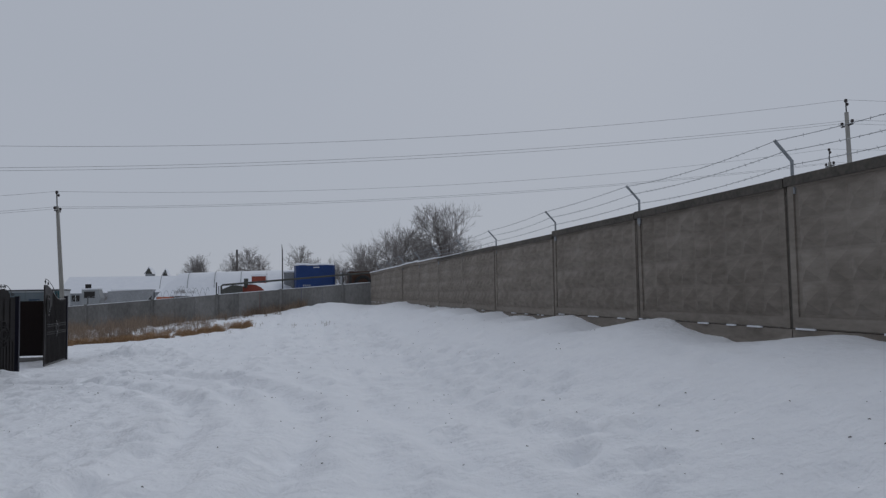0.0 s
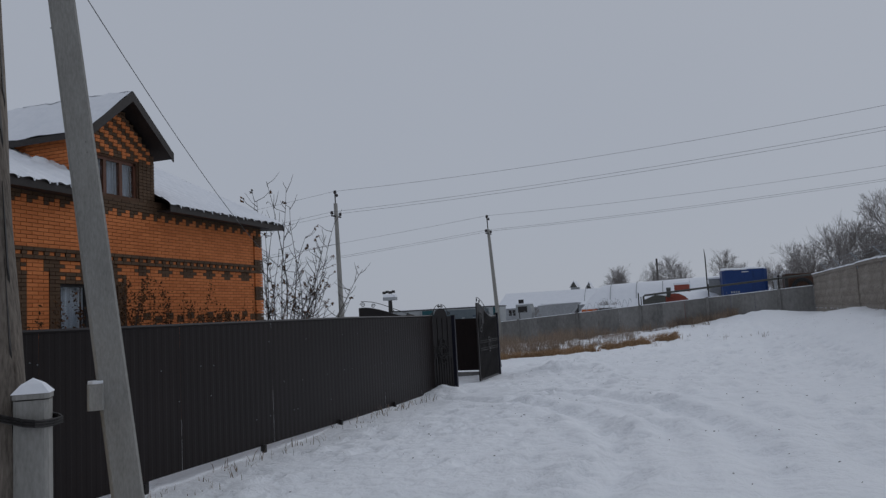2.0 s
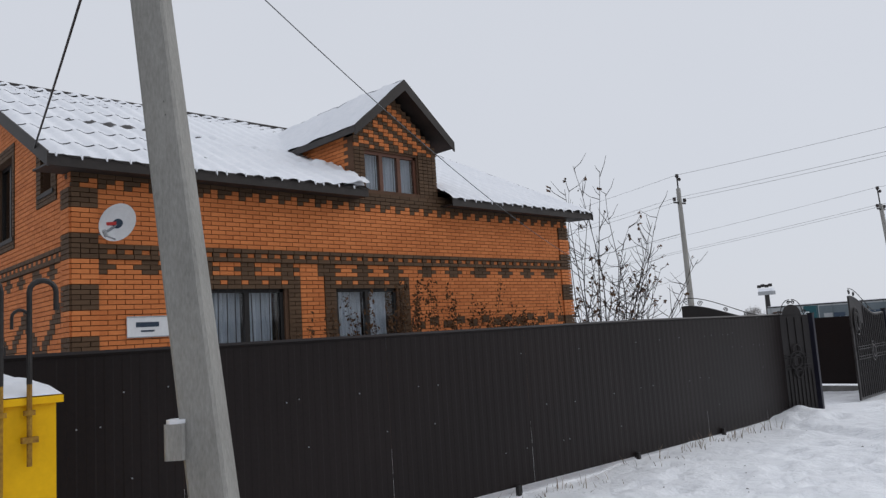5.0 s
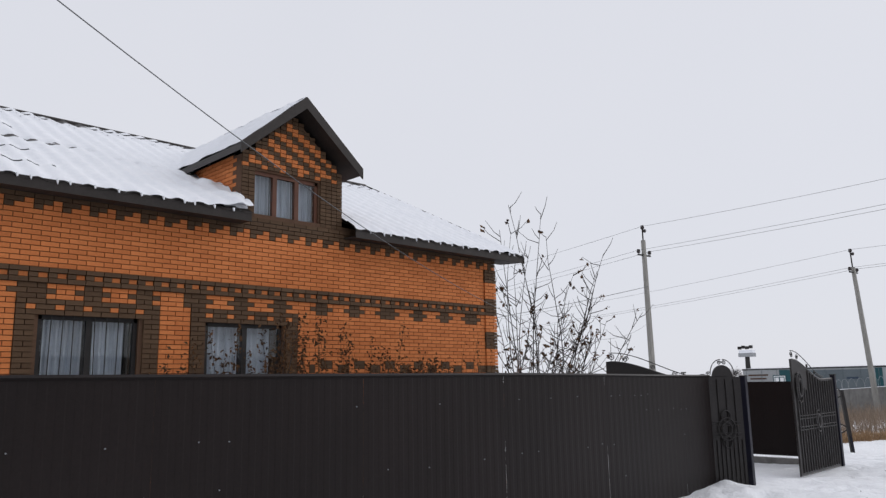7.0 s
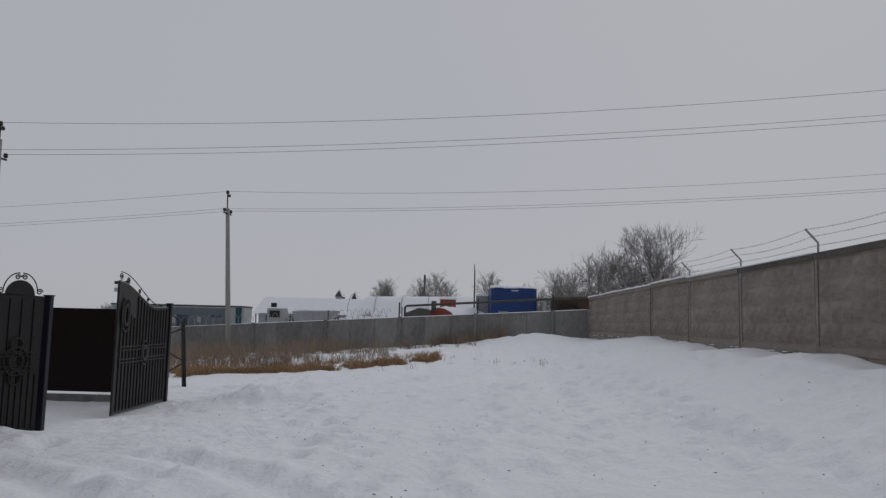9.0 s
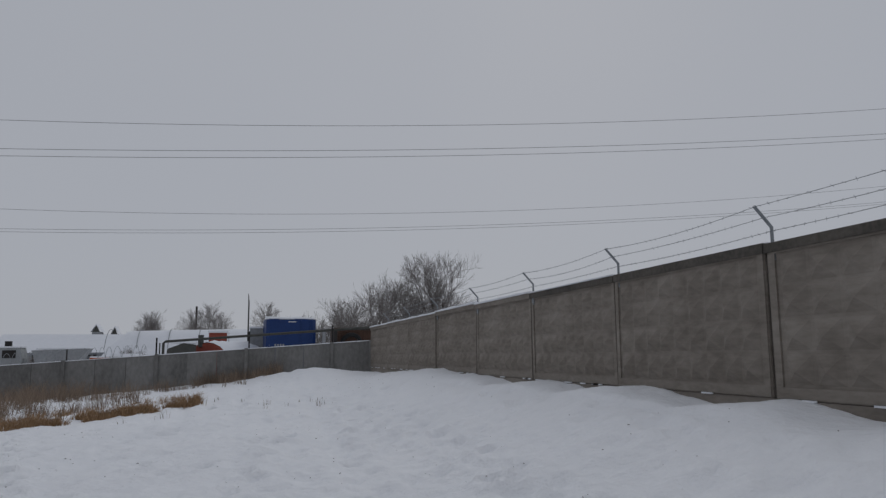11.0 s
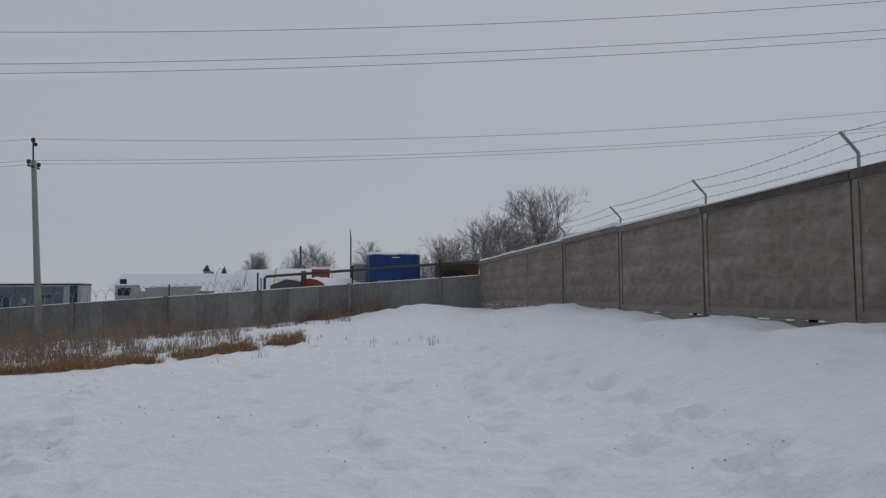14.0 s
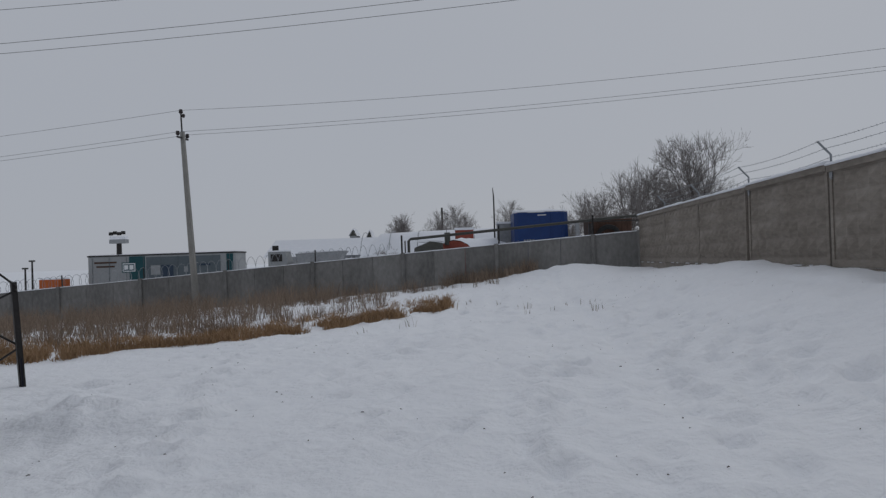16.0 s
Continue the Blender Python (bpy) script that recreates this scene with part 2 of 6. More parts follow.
def link(name, b, material, at=(0, 0, 0), smooth=False):
    me = bpy.data.meshes.new(name)
    o = Vector(at)
    me.from_pydata([tuple(Vector(p) - o) for p in b.v], [], b.f)
    bm = bmesh.new()
    bm.from_mesh(me)
    bmesh.ops.recalc_face_normals(bm, faces=bm.faces)
    bm.to_mesh(me)
    bm.free()
    if smooth:
        me.polygons.foreach_set("use_smooth", [True] * len(me.polygons))
    me.materials.append(material)
    return new(name, me)


def thing(name, at, label, category, group="", kind=""):
    """An Empty at the base of a thing; its parts are given in world metres."""
    ob = new(name)
    ob.location, ob.empty_display_size = at, 0.2
    BASE[ob.name] = Vector(at)
    return tagged(ob, label, category, group, kind)


def part(name, b, material, parent, label="", smooth=False):
    at = BASE[parent.name]
    ob = link(name, b, material, at, smooth)
    ob.parent = parent
    BASE[ob.name] = at
    if label:
        ob["label"] = label
    return ob


def solo(name, b, material, label, category, at=(0, 0, 0), kind="", group="", smooth=False):
    ob = link(name, b, material, at, smooth)
    ob.location = at
    BASE[ob.name] = Vector(at)
    return tagged(ob, label, category, group, kind)


def fbm(x, y, scale, seed=0.0, octaves=3):
    s, a = 0.0, 1.0
    for k in range(octaves):
        s += a * noise.noise(Vector((x / scale, y / scale, seed + 7.3 * k)))
        scale, a = scale / 2.1, a * 0.5
    return s


def smooth01(a, b, x):
    t = min(1.0, max(0.0, (x - a) / (b - a)))
    return t * t * (3 - 2 * t)


# ---- the ground: one sheet of trodden snow out to the horizon ----
def fence_y(x):
    return 0.25 + 0.085 * max(0.0, -x)


POSTS_Y = (-20.43, -24.26, -28.10, -32.74, -36.74, -40.71, -44.75)
FOOT = {}
rf = random.Random(21)
prints = []
for sx, sy, hx, hy, n in ((-3.5, -44, 0.02, 1, 46), (-8.5, -46, 0.12, 1, 40), (-2.6, -40, -0.05, 1, 34), (-7, -33, -0.25, 1, 26), (-5, -30, 0.1, 1, 30), (-10, -36, 0.05, 1, 22)):
    for i in range(n):
        prints.append((sx + hx * 0.62 * i + (0.13 if i % 2 else -0.13) + rf.uniform(-0.08, 0.08), sy + hy * 0.62 * i + rf.uniform(-0.1, 0.1), 0.11, 0.055))
for _ in range(1000):
    prints.append((rf.uniform(-12.5, -1), rf.uniform(-48, -2), rf.uniform(0.07, 0.17), rf.uniform(0.012, 0.05)))
for q in prints:
    for ix in range(int((q[0] - 0.5) // 1), int((q[0] + 0.5) // 1) + 1):
        for iy in range(int((q[1] - 0.6) // 1), int((q[1] + 0.6) // 1) + 1):
            FOOT.setdefault((ix, iy), []).append(q)


def ground_z(x, y, rough=True):
    near = -0.62 + 0.30 * smooth01(-13.0, -5.0, x) + 1.05 * smooth01(-4.6, -0.1, x) ** 1.15
    if x < -13:
        near = -0.62 - 0.02 * min(20.0, -13 - x)
    far = 0.42 + 0.064 * max(-30.0, min(0.0, x))
    z = near + (far - near) * smooth01(-11.0, -1.0, y)
    z += 0.12 * smooth01(-20, -30, y) * smooth01(-12, -7, x) * (1 - smooth01(-4, -1, x)) * smooth01(-38, -42, y)
    z += 0.42 * math.exp(-((x + 2.6) / 1.7) ** 2 - ((y + 0.9) / 2.0) ** 2) + 0.2 * math.exp(-((x + 5.0) / 2.0) ** 2 - ((y + 0.4) / 1.5) ** 2)
    if y > 2.5:
        back = -1.0 - 0.004 * min(200.0, y)
        z += (back - z) * smooth01(2.5, 12, y)
    if x > 0.3:
        z += (0.3 - z) * smooth01(0.3, 6, x) * (1 - smooth01(2.5, 12, y))
    if rough and -30 < x < 1.5 and -60 < y < 6:
        z += 0.06 * fbm(x, y, 2.8, 1.0) + 0.026 * fbm(x, y, 0.5, 4.0, 3) + 0.012 * abs(fbm(x * 1.6, y * 0.7, 0.35, 14.0, 2))
        for px, py, pr, pd in FOOT.get((int(x // 1), int(y // 1)), ()):
            e = ((x - px) ** 2 + (0.6 * (y - py)) ** 2) / (pr * pr)
            z += 1.5 * pd * (-math.exp(-e) + 0.45 * math.exp(-(math.sqrt(e) - 1.7) ** 2 * 3))
        drift = smooth01(-1.7, -0.15, x) * (1 - smooth01(-1.5, 0.5, y))
        z += drift * (0.12 * fbm(0.6 * x, y, 2.4, 9.0, 2) + 0.03 - 0.10 * smooth01(-15, -20, y))
        for j in POSTS_Y:
            if abs(y - j) < 3.0:
                z += drift * (0.07 * math.exp(-((y - j + 0.7) / 0.7) ** 2) - (0.10 if j > -35 else 0.05) * math.exp(-((y - j - 0.9) / 0.65) ** 2))
        for c, a in ((-4.3, 0.06), (-5.8, 0.055), (-7.4, 0.04), (-8.9, 0.04), (-3.2, 0.04), (-6.5, 0.03)):
            u = (x - c - 0.5 * math.sin(y * 0.11 + c)) / 0.2
            z += a * (-math.exp(-u * u) + 0.6 * math.exp(-(abs(u) - 1.9) ** 2)) * (0.55 + 0.6 * noise.noise(Vector((c, y * 0.35, 2.0))))
        for rad in (11.2, 12.7):
            u = (math.hypot(x + 18.5, y + 39.0) - rad) / 0.22
            if x > -12.3 and -46 < y < -29:
                z += 0.08 * (-math.exp(-u * u) + 0.7 * math.exp(-(abs(u) - 1.9) ** 2))
        z += 0.06 * smooth01(-1.10, -0.98, x + 0.18 * noise.noise(Vector((0.5, y * 0.4, 8.0)))) * (1 - smooth01(-0.9, -0.2, x)) * smooth01(-29.2, -28.2, y) * (1 - smooth01(-20, -15, y))
        if -27 < y < -9:
            d = -11.7 - y
            for off, a in ((0.0, 0.055), (1.45, 0.05), (2.3, 0.03)):
                u = (x + 3.6 + 0.27 * d + 0.0085 * d * abs(d) - off) / 0.17
                if abs(u) < 5:
                    fade = smooth01(-27, -24.5, y) * (1 - smooth01(-13, -9, y)) * (0.6 + 0.8 * noise.noise(Vector((off, y * 0.9, 6.0))))
                    z += a * fade * (-math.exp(-u * u) + 0.7 * math.exp(-(abs(u) - 1.9) ** 2))
        m = math.exp(-((x + 10.7) / 0.95) ** 2 - ((y + 22.6) / 0.55) ** 2)
        z += m * (0.26 + 0.15 * fbm(x, y, 0.4, 3.0, 3))
        m = math.exp(-((x + 12.6) / 0.5) ** 2 - ((y + 28.4) / 0.9) ** 2)
        z += m * (0.16 + 0.1 * fbm(x, y, 0.4, 3.0, 2))
    return z


def spaced(lo, hi, step, out):
    mid = list(np.arange(lo, hi, step)) + [hi]
    d, left, right = step, [], []
    p, q = lo, hi
    while p > -out:
        d *= 1.35
        p, q = p - d, q + d
        left.append(p)
        right.append(q)
    return left[::-1] + mid + right


def build_ground():
    xs, ys = spaced(-14.0, 0.6, 0.09, 2500), spaced(-49.0, 2.0, 0.11, 2500)
    b = Build()
    nx = len(xs)
    b.v = [(x, y, ground_z(x, y)) for y in ys for x in xs]
    b.f = [(j * nx + i, j * nx + i + 1, (j + 1) * nx + i + 1, (j + 1) * nx + i) for j in range(len(ys) - 1) for i in range(nx - 1)]
    solo("ground", b, SNOW, "trodden snow with wheel ruts, footprints and drifts", "ground", kind="structure", smooth=True)


build_ground()


# ---- the tall concrete panel wall with barbed wire ----
PANEL = 4.035
JOINTS = (0.0, -4.15, -8.2, -12.29, -16.49, -20.43, -24.26, -28.10, -32.74, -36.74, -40.71, -44.75, -48.8, -52.85)
TOPS = (2.58, 2.59, 2.59, 2.62, 2.59, 2.58, 2.58, 2.57, 2.625, 2.64, 2.645, 2.64, 2.65)


def waffle_panel():
    """One panel, its top at z = 0 and its face towards -x: a raised rim round shallow pyramids."""
    b = Build()
    w, h, rim = PANEL - 0.05, 1.86, 0.13
    b.box((0.075, 0, -h / 2), (0.11, w, h))
    for yy in (-w / 2 + rim / 2, w / 2 - rim / 2):
        b.box((0.012, yy, -h / 2), (0.03, rim * 0.8, h - 0.005))
    for zz in (-rim / 2, -h + rim * 0.6):
        b.box((0.012, 0, zz), (0.028, w - 1.7 * rim, rim))
    ny, nz = 9, 4
    y0, y1, z0, z1 = -w / 2 + rim * 1.2, w / 2 - rim * 1.2, -h + rim * 1.2, -rim
    for i in range(ny):
        for k in range(nz):
            ya, yb = y0 + (y1 - y0) * i / ny, y0 + (y1 - y0) * (i + 1) / ny
            za, zb = z0 + (z1 - z0) * k / nz, z0 + (z1 - z0) * (k + 1) / nz
            g = 0.02
            zm = za + (zb - za) * 0.42
            b.add([(0.021, ya + g, za + g), (0.021, yb - g, za + g), (0.021, yb - g, zb - g), (0.021, ya + g, zb - g), (-0.066, (ya + yb) / 2, zm)],
                  [(0, 1, 4), (1, 2, 4), (2, 3, 4), (3, 0, 4)])
    return b


wall = thing("wall_east", (0.1, -24, 0.3), "tall weathered concrete panel wall with snow on top", "wall", kind="structure")
rnd = random.Random(5)
panel_mesh = None
for k in range(0, 13):
    yc, top = (JOINTS[k] + JOINTS[k + 1]) / 2, TOPS[k]
    long = (JOINTS[k] - JOINTS[k + 1]) / PANEL
    if panel_mesh is None:
        pnl = link("concrete_panel", waffle_panel(), CONCRETE)
        panel_mesh = pnl.data
    else:
        pnl = new("concrete_panel", panel_mesh)
    pnl.parent = wall
    pnl.location = Vector((rnd.uniform(-0.015, 0.02), yc, top)) - BASE[wall.name]
    pnl.scale = (1, long, 1)
    pnl.rotation_euler = (0, rnd.uniform(-0.006, 0.006), 0)
    # dark mould-stained upper edge and the plinth below
    b = Build().box((0.055, yc, top - 0.05), (0.175, PANEL * long - 0.03, 0.11 + 0.02 * rnd.random()))
    part("stained_coping", b, CONCRETE_TOP if k > 4 else CONCRETE, wall)
    b = Build().box((0.085, yc, (top - 1.87 - 0.28) / 2), (0.14, PANEL * long - 0.02, top - 1.87 + 0.28))
    part("plinth", b, CONCRETE, wall)
    # snow lying in the slit above the plinth
    b = Build()
    for _ in range(5):
        yy = yc + rnd.uniform(-1.8, 1.8)
        b.box((0.0, yy, top - 1.862), (0.05, rnd.uniform(0.08, 0.35), 0.022), ch=0.02)
    part("snow_in_slit", b, SNOW_CAP, wall)
    b = Build().box((0.11, JOINTS[k], 1.2), (0.16, 0.17, 2.5 + top - 2.6), ch=0.02)
    part("concrete_post", b, CONCRETE_TOP, wall)

def snow_strip(pts, width, h, seed, sag=0.0):
    """A lumpy strip of snow lying along pts."""
    b, n = Build(), 7
    rg = random.Random(seed)
    rows = []
    for p in pts:
        hh, ww = h * (0.55 + 0.8 * (0.5 + 0.5 * noise.noise(Vector((p[0] * 1.3 + seed, p[1] * 1.3, p[2]))))) , width * rg.uniform(0.92, 1.05)
        rows.append([(math.cos(math.pi * k / (n - 1)) * ww / 2, math.sin(math.pi * k / (n - 1)) ** 0.6 * hh) for k in range(n)])
    vs, fs = [], []
    for i, p in enumerate(pts):
        d = Vector(pts[min(i + 1, len(pts) - 1)]) - Vector(pts[max(i - 1, 0)])
        s = Vector((d.y, -d.x, 0)).normalized()
        for u, w in rows[i]:
            vs.append(Vector(p) + s * u + Vector((0, 0, w - sag)))
    for i in range(len(pts) - 1):
        for k in range(n - 1):
            fs.append((i * n + k, i * n + k + 1, (i + 1) * n + k + 1, (i + 1) * n + k))
        fs.append((i * n + n - 1, i * n, (i + 1) * n, (i + 1) * n + n - 1))
    fs.append(tuple(range(n)))
    fs.append(tuple(range(len(pts) * n - 1, (len(pts) - 1) * n - 1, -1)))
    return b.add(vs, fs)


for k in range(13):
    thick = 0.07 if k < 5 else 0.03 if k < 7 else 0.018
    pts = [(0.04 if k < 6 else 0.09, JOINTS[k] - 0.05 - (JOINTS[k] - JOINTS[k + 1] - 0.1) * i / 24, TOPS[k] + 0.012) for i in range(25)]
    b = snow_strip(pts, 0.25 if k < 6 else 0.10, thick, k, 0.004)
    solo("snow_cap", b, SNOW_CAP, "thin cap of snow along the concrete wall's top", "snow", (0.055, -PANEL * (k + 0.5), TOPS[k]), group="snow on the wall", smooth=True)


def bracket(k):
    y, top = JOINTS[k] - 0.12, TOPS[min(k, 12)]
    ob = thing("barbed_wire_bracket", (0.07, y, top - 0.15), "bent galvanised bracket carrying barbed wire above the wall", "bracket", "brackets on the wall")
    part("upright", Build().tube([(0.02, y, top - 0.25), (0.02, y, top + 0.21)], 0.021, 8), GALV, ob)
    part("arm", Build().tube([(0.02, y, top + 0.20), (-0.02, y, top + 0.245), (-0.215, y, top + 0.455)], 0.021, 8), GALV, ob)
    part("base_plate", Build().box((0.012, y, top - 0.13), (0.02, 0.10, 0.16)), GALV, ob)


for k in range(1, 13):
    bracket(k)


def barbed(i, off_x, off_z):
    b = Build()
    rg = random.Random(i)
    for k in range(1, 12):
        y0, y1 = JOINTS[k] - 0.12, JOINTS[k + 1] - 0.12
        z0, z1 = TOPS[k] + off_z, TOPS[min(k + 1, 12)] + off_z
        sag = rg.uniform(0.02, 0.07)
        pts = []
        for s in range(13):
            u = s / 12
            pts.append((off_x, y0 + (y1 - y0) * u, z0 + (z1 - z0) * u - sag * 4 * u * (1 - u)))
        b.tube(pts, 0.0042, 4, False)
        for s in range(28):
            u = (s + 0.5) / 28
            c = (off_x, y0 + (y1 - y0) * u, z0 + (z1 - z0) * u - sag * 4 * u * (1 - u))
            a = rg.uniform(0, 3.1)
            d = Vector((math.cos(a), 0.25, math.sin(a))) * 0.022
            b.tube([Vector(c) - d, Vector(c) + d], 0.0032, 3, False)
    solo("barbed_wire", b, GALV, "strand of galvanised barbed wire strung between brackets", "wire", (off_x, -24, 2.6 + off_z), group="barbed wires")


barbed(1, -0.205, 0.445)
barbed(2, -0.085, 0.315)
barbed(3, 0.0, 0.15)


# ---- the low grey concrete fence along the far side ----
def fence_top(x):
    return 1.97 + 0.0645 * x


far_fence = thing("fence_north", (-20, fence_y(-20), -0.9), "low grey concrete slab fence with a snowy top", "fence", kind="structure")
part("concrete_post", Build().box((0.09, 0.15, 0.9), (0.24, 0.42, 2.2), ch=0.02), CONCRETE_GREY, far_fence)
xs = [0.0, -1.8] + [-1.8 - 3.95 * k for k in range(1, 13)]
for i in range(len(xs) - 1):
    xa, xb = xs[i], xs[i + 1]
    ya, yb = fence_y(xa), fence_y(xb)
    za, zb = fence_top(xa), fence_top(xb)
    n = 3 if i else 1
    for k in range(n):
        u0, u1 = k / n, (k + 1) / n - 0.004
        p = [(xa + (xb - xa) * u, ya + (yb - ya) * u, za + (zb - za) * u) for u in (u0, u1)]
        ring = [(p[0][0], p[0][1] + 0.004 * k, p[0][2]), (p[1][0], p[1][1] + 0.004 * k, p[1][2]), (p[1][0], p[1][1], p[1][2] - 2.2), (p[0][0], p[0][1], p[0][2] - 2.2)]
        part("concrete_slab", Build().prism(ring, (0, 0.12, 0)), CONCRETE_GREY, far_fence)
    part("concrete_post", Build().box((xb, yb - 0.02, zb - 1.05), (0.16, 0.16, 2.2), ch=0.02), CONCRETE_GREY, far_fence)
    pts = [(xa + (xb - xa) * s / 16, ya + (yb - ya) * s / 16 + 0.05, za + (zb - za) * s / 16) for s in range(17)]
    solo("snow_cap", snow_strip(pts, 0.15, 0.035, 40 + i, 0.003), SNOW_CAP, "thin line of snow on the grey fence", "snow", pts[8], group="snow on the fence", smooth=True)

# ---- unseen plain wall, added behind the start of the walk to dim the gable ----
south = thing("wall_south", (-18, -55, -0.7), "plain dark concrete wall, unseen, added to shade the house gable", "wall", kind="structure")
part("concrete_panel", Build().box((-21.5, -54.5, 2.4), (31, 0.3, 6.6)), CONCRETE_TOP, south)


# ---- the brick house ----
WX, Y0, Y1 = -18.3, -40.0, -28.0          # street face, gable end and far end
RIDGE_X, RIDGE_Z, EAVE_X, EAVE_Z = -23.95, 7.27, -17.86, 4.30
SLOPE = (RIDGE_Z - EAVE_Z) / (EAVE_X - RIDGE_X)
COURSE, BR_L = 0.077, 0.262
Z_LOW = 0.95
DORM = (-34.7, -32.5, -33.6)              # dormer wall's ends and apex


def roof_z(x):
    return EAVE_Z + SLOPE * (EAVE_X - x) if x > RIDGE_X else RIDGE_Z - SLOPE * (RIDGE_X - x)


house = thing("house", ((WX + RIDGE_X) / 2, (Y0 + Y1) / 2, -0.7), "orange brick house with dark brown brick trim and a snowy roof", "house")
BACK_X = 2 * RIDGE_X - WX
FRONT_WIN = ((-37.88, -36.42, 1.15, 2.42), (-35.29, -33.79, 1.15, 2.42))
GABLE_WIN = ((-22.75, -21.45, 3.62, 5.12), (-19.72, -19.17, 4.08, 4.78), (-26.25, -24.95, 3.4, 4.9))


def cut_wall(b, a0, a1, z0, z1, holes, put):
    """Rectangles of wall round the holes; put(b, a, b, za, zb) adds one."""
    cur = a0
    for h0, h1, hz0, hz1 in sorted(holes):
        put(b, cur, h0, z0, z1)
        put(b, h0, h1, z0, hz0)
        put(b, h0, h1, hz1, z1)
        cur = h1
    put(b, cur, a1, z0, z1)


cut_wall(None, Y0, Y1, -0.9, 4.42, FRONT_WIN, lambda q, p0, p1, za, zb: part("front_wall", Build().box((WX - 0.19, (p0 + p1) / 2, (za + zb) / 2), (0.36, p1 - p0, zb - za)), MORTAR, house))
b = Build()
cut_wall(b, BACK_X, WX - 0.37, -0.9, 3.38, [], lambda q, p0, p1, za, zb: q.box(((p0 + p1) / 2, Y0 + 0.19, (za + zb) / 2), (p1 - p0, 0.36, zb - za)))
part("end_wall", b, MORTAR, house)
# the gable triangle, cut for its windows into upright strips under the slope
b = Build()
edges = sorted({BACK_X, WX - 0.01, RIDGE_X, *[e for h in GABLE_WIN for e in h[:2]]})
for xa, xb in zip(edges, edges[1:]):
    holes = [h for h in GABLE_WIN if h[0] <= xa and h[1] >= xb]
    ta, tb = roof_z(xa) - 0.1, roof_z(xb) - 0.1
    lo = 3.38
    for h in holes:
        lo = h[3]
        if h[2] > 3.4:
            b.box(((xa + xb) / 2, Y0 + 0.19, (3.38 + h[2]) / 2), (xb - xa, 0.36, h[2] - 3.38))
    b.prism([(xa, Y0 + 0.012, lo), (xb, Y0 + 0.012, lo), (xb, Y0 + 0.012, max(lo, tb)), (xa, Y0 + 0.012, max(lo, ta))], (0, 0.35, 0))
part("gable_wall", b, MORTAR, house)
b = Build().box((BACK_X + 0.18, (Y0 + Y1) / 2, 1.75), (0.36, Y1 - Y0 - 0.8, 5.3))
b.prism([(BACK_X, Y1, -0.9), (WX - 0.4, Y1, -0.9), (WX - 0.4, Y1, roof_z(WX - 0.4) - 0.1), (RIDGE_X, Y1, RIDGE_Z - 0.1), (BACK_X, Y1, roof_z(BACK_X) - 0.1)], (0, -0.36, 0))
part("rear_walls", b, MORTAR, house)

# bricks: every one a block of its own, proud of the joints
FULL, HEAD = (0.25, 0.065), (0.12, 0.065)
orange, brown = [], []                    # (plane, along, z, length, proud)


def in_hole(a, z, holes, pad=0.0):
    return any(h[0] - pad < a < h[1] + pad and h[2] - pad < z < h[3] + pad for h in holes)


def front_colour(y, z, k):
    """0 none, 1 orange, 2 brown; and how far the brick stands out."""
    if in_hole(y, z, FRONT_WIN):
        return 0, 0
    end = min(y - Y0, Y1 - y)
    if z > 4.12:
        return 2, 0.03
    if z > 3.97:
        third = int((y - Y0) / 0.131) % 3
        return (2 if third < (2 if z > 4.045 else 1) else 1), 0.022
    if end < 0.40 and z < 3.95:
        return (2 if (k // 5) % 2 else 1), 0.045
    if 2.88 < z < 3.11:
        if 2.955 < z < 3.035:
            return (2 if int((y - Y0) / 0.131) % 2 else 1), (0.035 if int((y - Y0) / 0.131) % 2 else 0.01)
        return 2, 0.05
    for h in FRONT_WIN:
        if h[0] - 0.29 < y < h[1] + 0.27 and z < 2.66:
            if z > 2.50:
                return (2, 0.03) if z > 2.58 else ((1 if int((y - Y0) / 0.131) % 3 == 0 else 2), 0.02)
            return 2, 0.02
    if 2.64 < z < 2.88:
        u = abs((y + 34.66 + 0.4175) % 0.835 - 0.4175)
        return (2 if u < (0.27 if 2.72 < z < 2.80 else 0.15) else 1), 0.01
    if y > -33.2 and 1.46 < z < 1.78:
        u = abs((y + 31.2 + 0.39) % 0.786 - 0.39)
        return (2 if (u < 0.13 and z > 1.68) or (u > 0.25 and 1.6 < z < 1.69) else 1), 0.008
    return 1, 0.008


def gable_colour(x, z, k):
    if in_hole(x, z, GABLE_WIN):
        return 0, 0
    under = roof_z(x) - 0.12 - z
    if under < 0.05:
        return 0, 0
    if under < 0.2:
        return 2, 0.03
    if under < 0.36:
        return (2 if int((x - BACK_X) / 0.131) % 3 == 0 else 1), 0.022
    if WX - x < 0.40 and z < 3.95:
        return (2 if (k // 5) % 2 else 1), 0.045
    if in_hole(x, z, GABLE_WIN, 0.2):
        return 2, 0.025
    if 2.88 < z < 3.11:
        if 2.955 < z < 3.035:
            return (2 if int((x - BACK_X) / 0.131) % 2 else 1), 0.03
        return 2, 0.05
    if 2.64 < z < 2.88:
        u = abs((x + 0.4175) % 0.835 - 0.4175)
        return (2 if u < (0.27 if 2.72 < z < 2.80 else 0.15) else 1), 0.01
    if abs(x - RIDGE_X + 0.3) < 0.16 and 5.7 < z < 6.55:
        return 2, 0.02 + 0.02 * (k % 2)
    if z < 2.25:
        u = abs((x + 0.9) % 1.8 - 0.9)
        if abs(z - 1.45 - 0.75 * u) < 0.14:
            return 2, 0.012
    return 1, 0.008


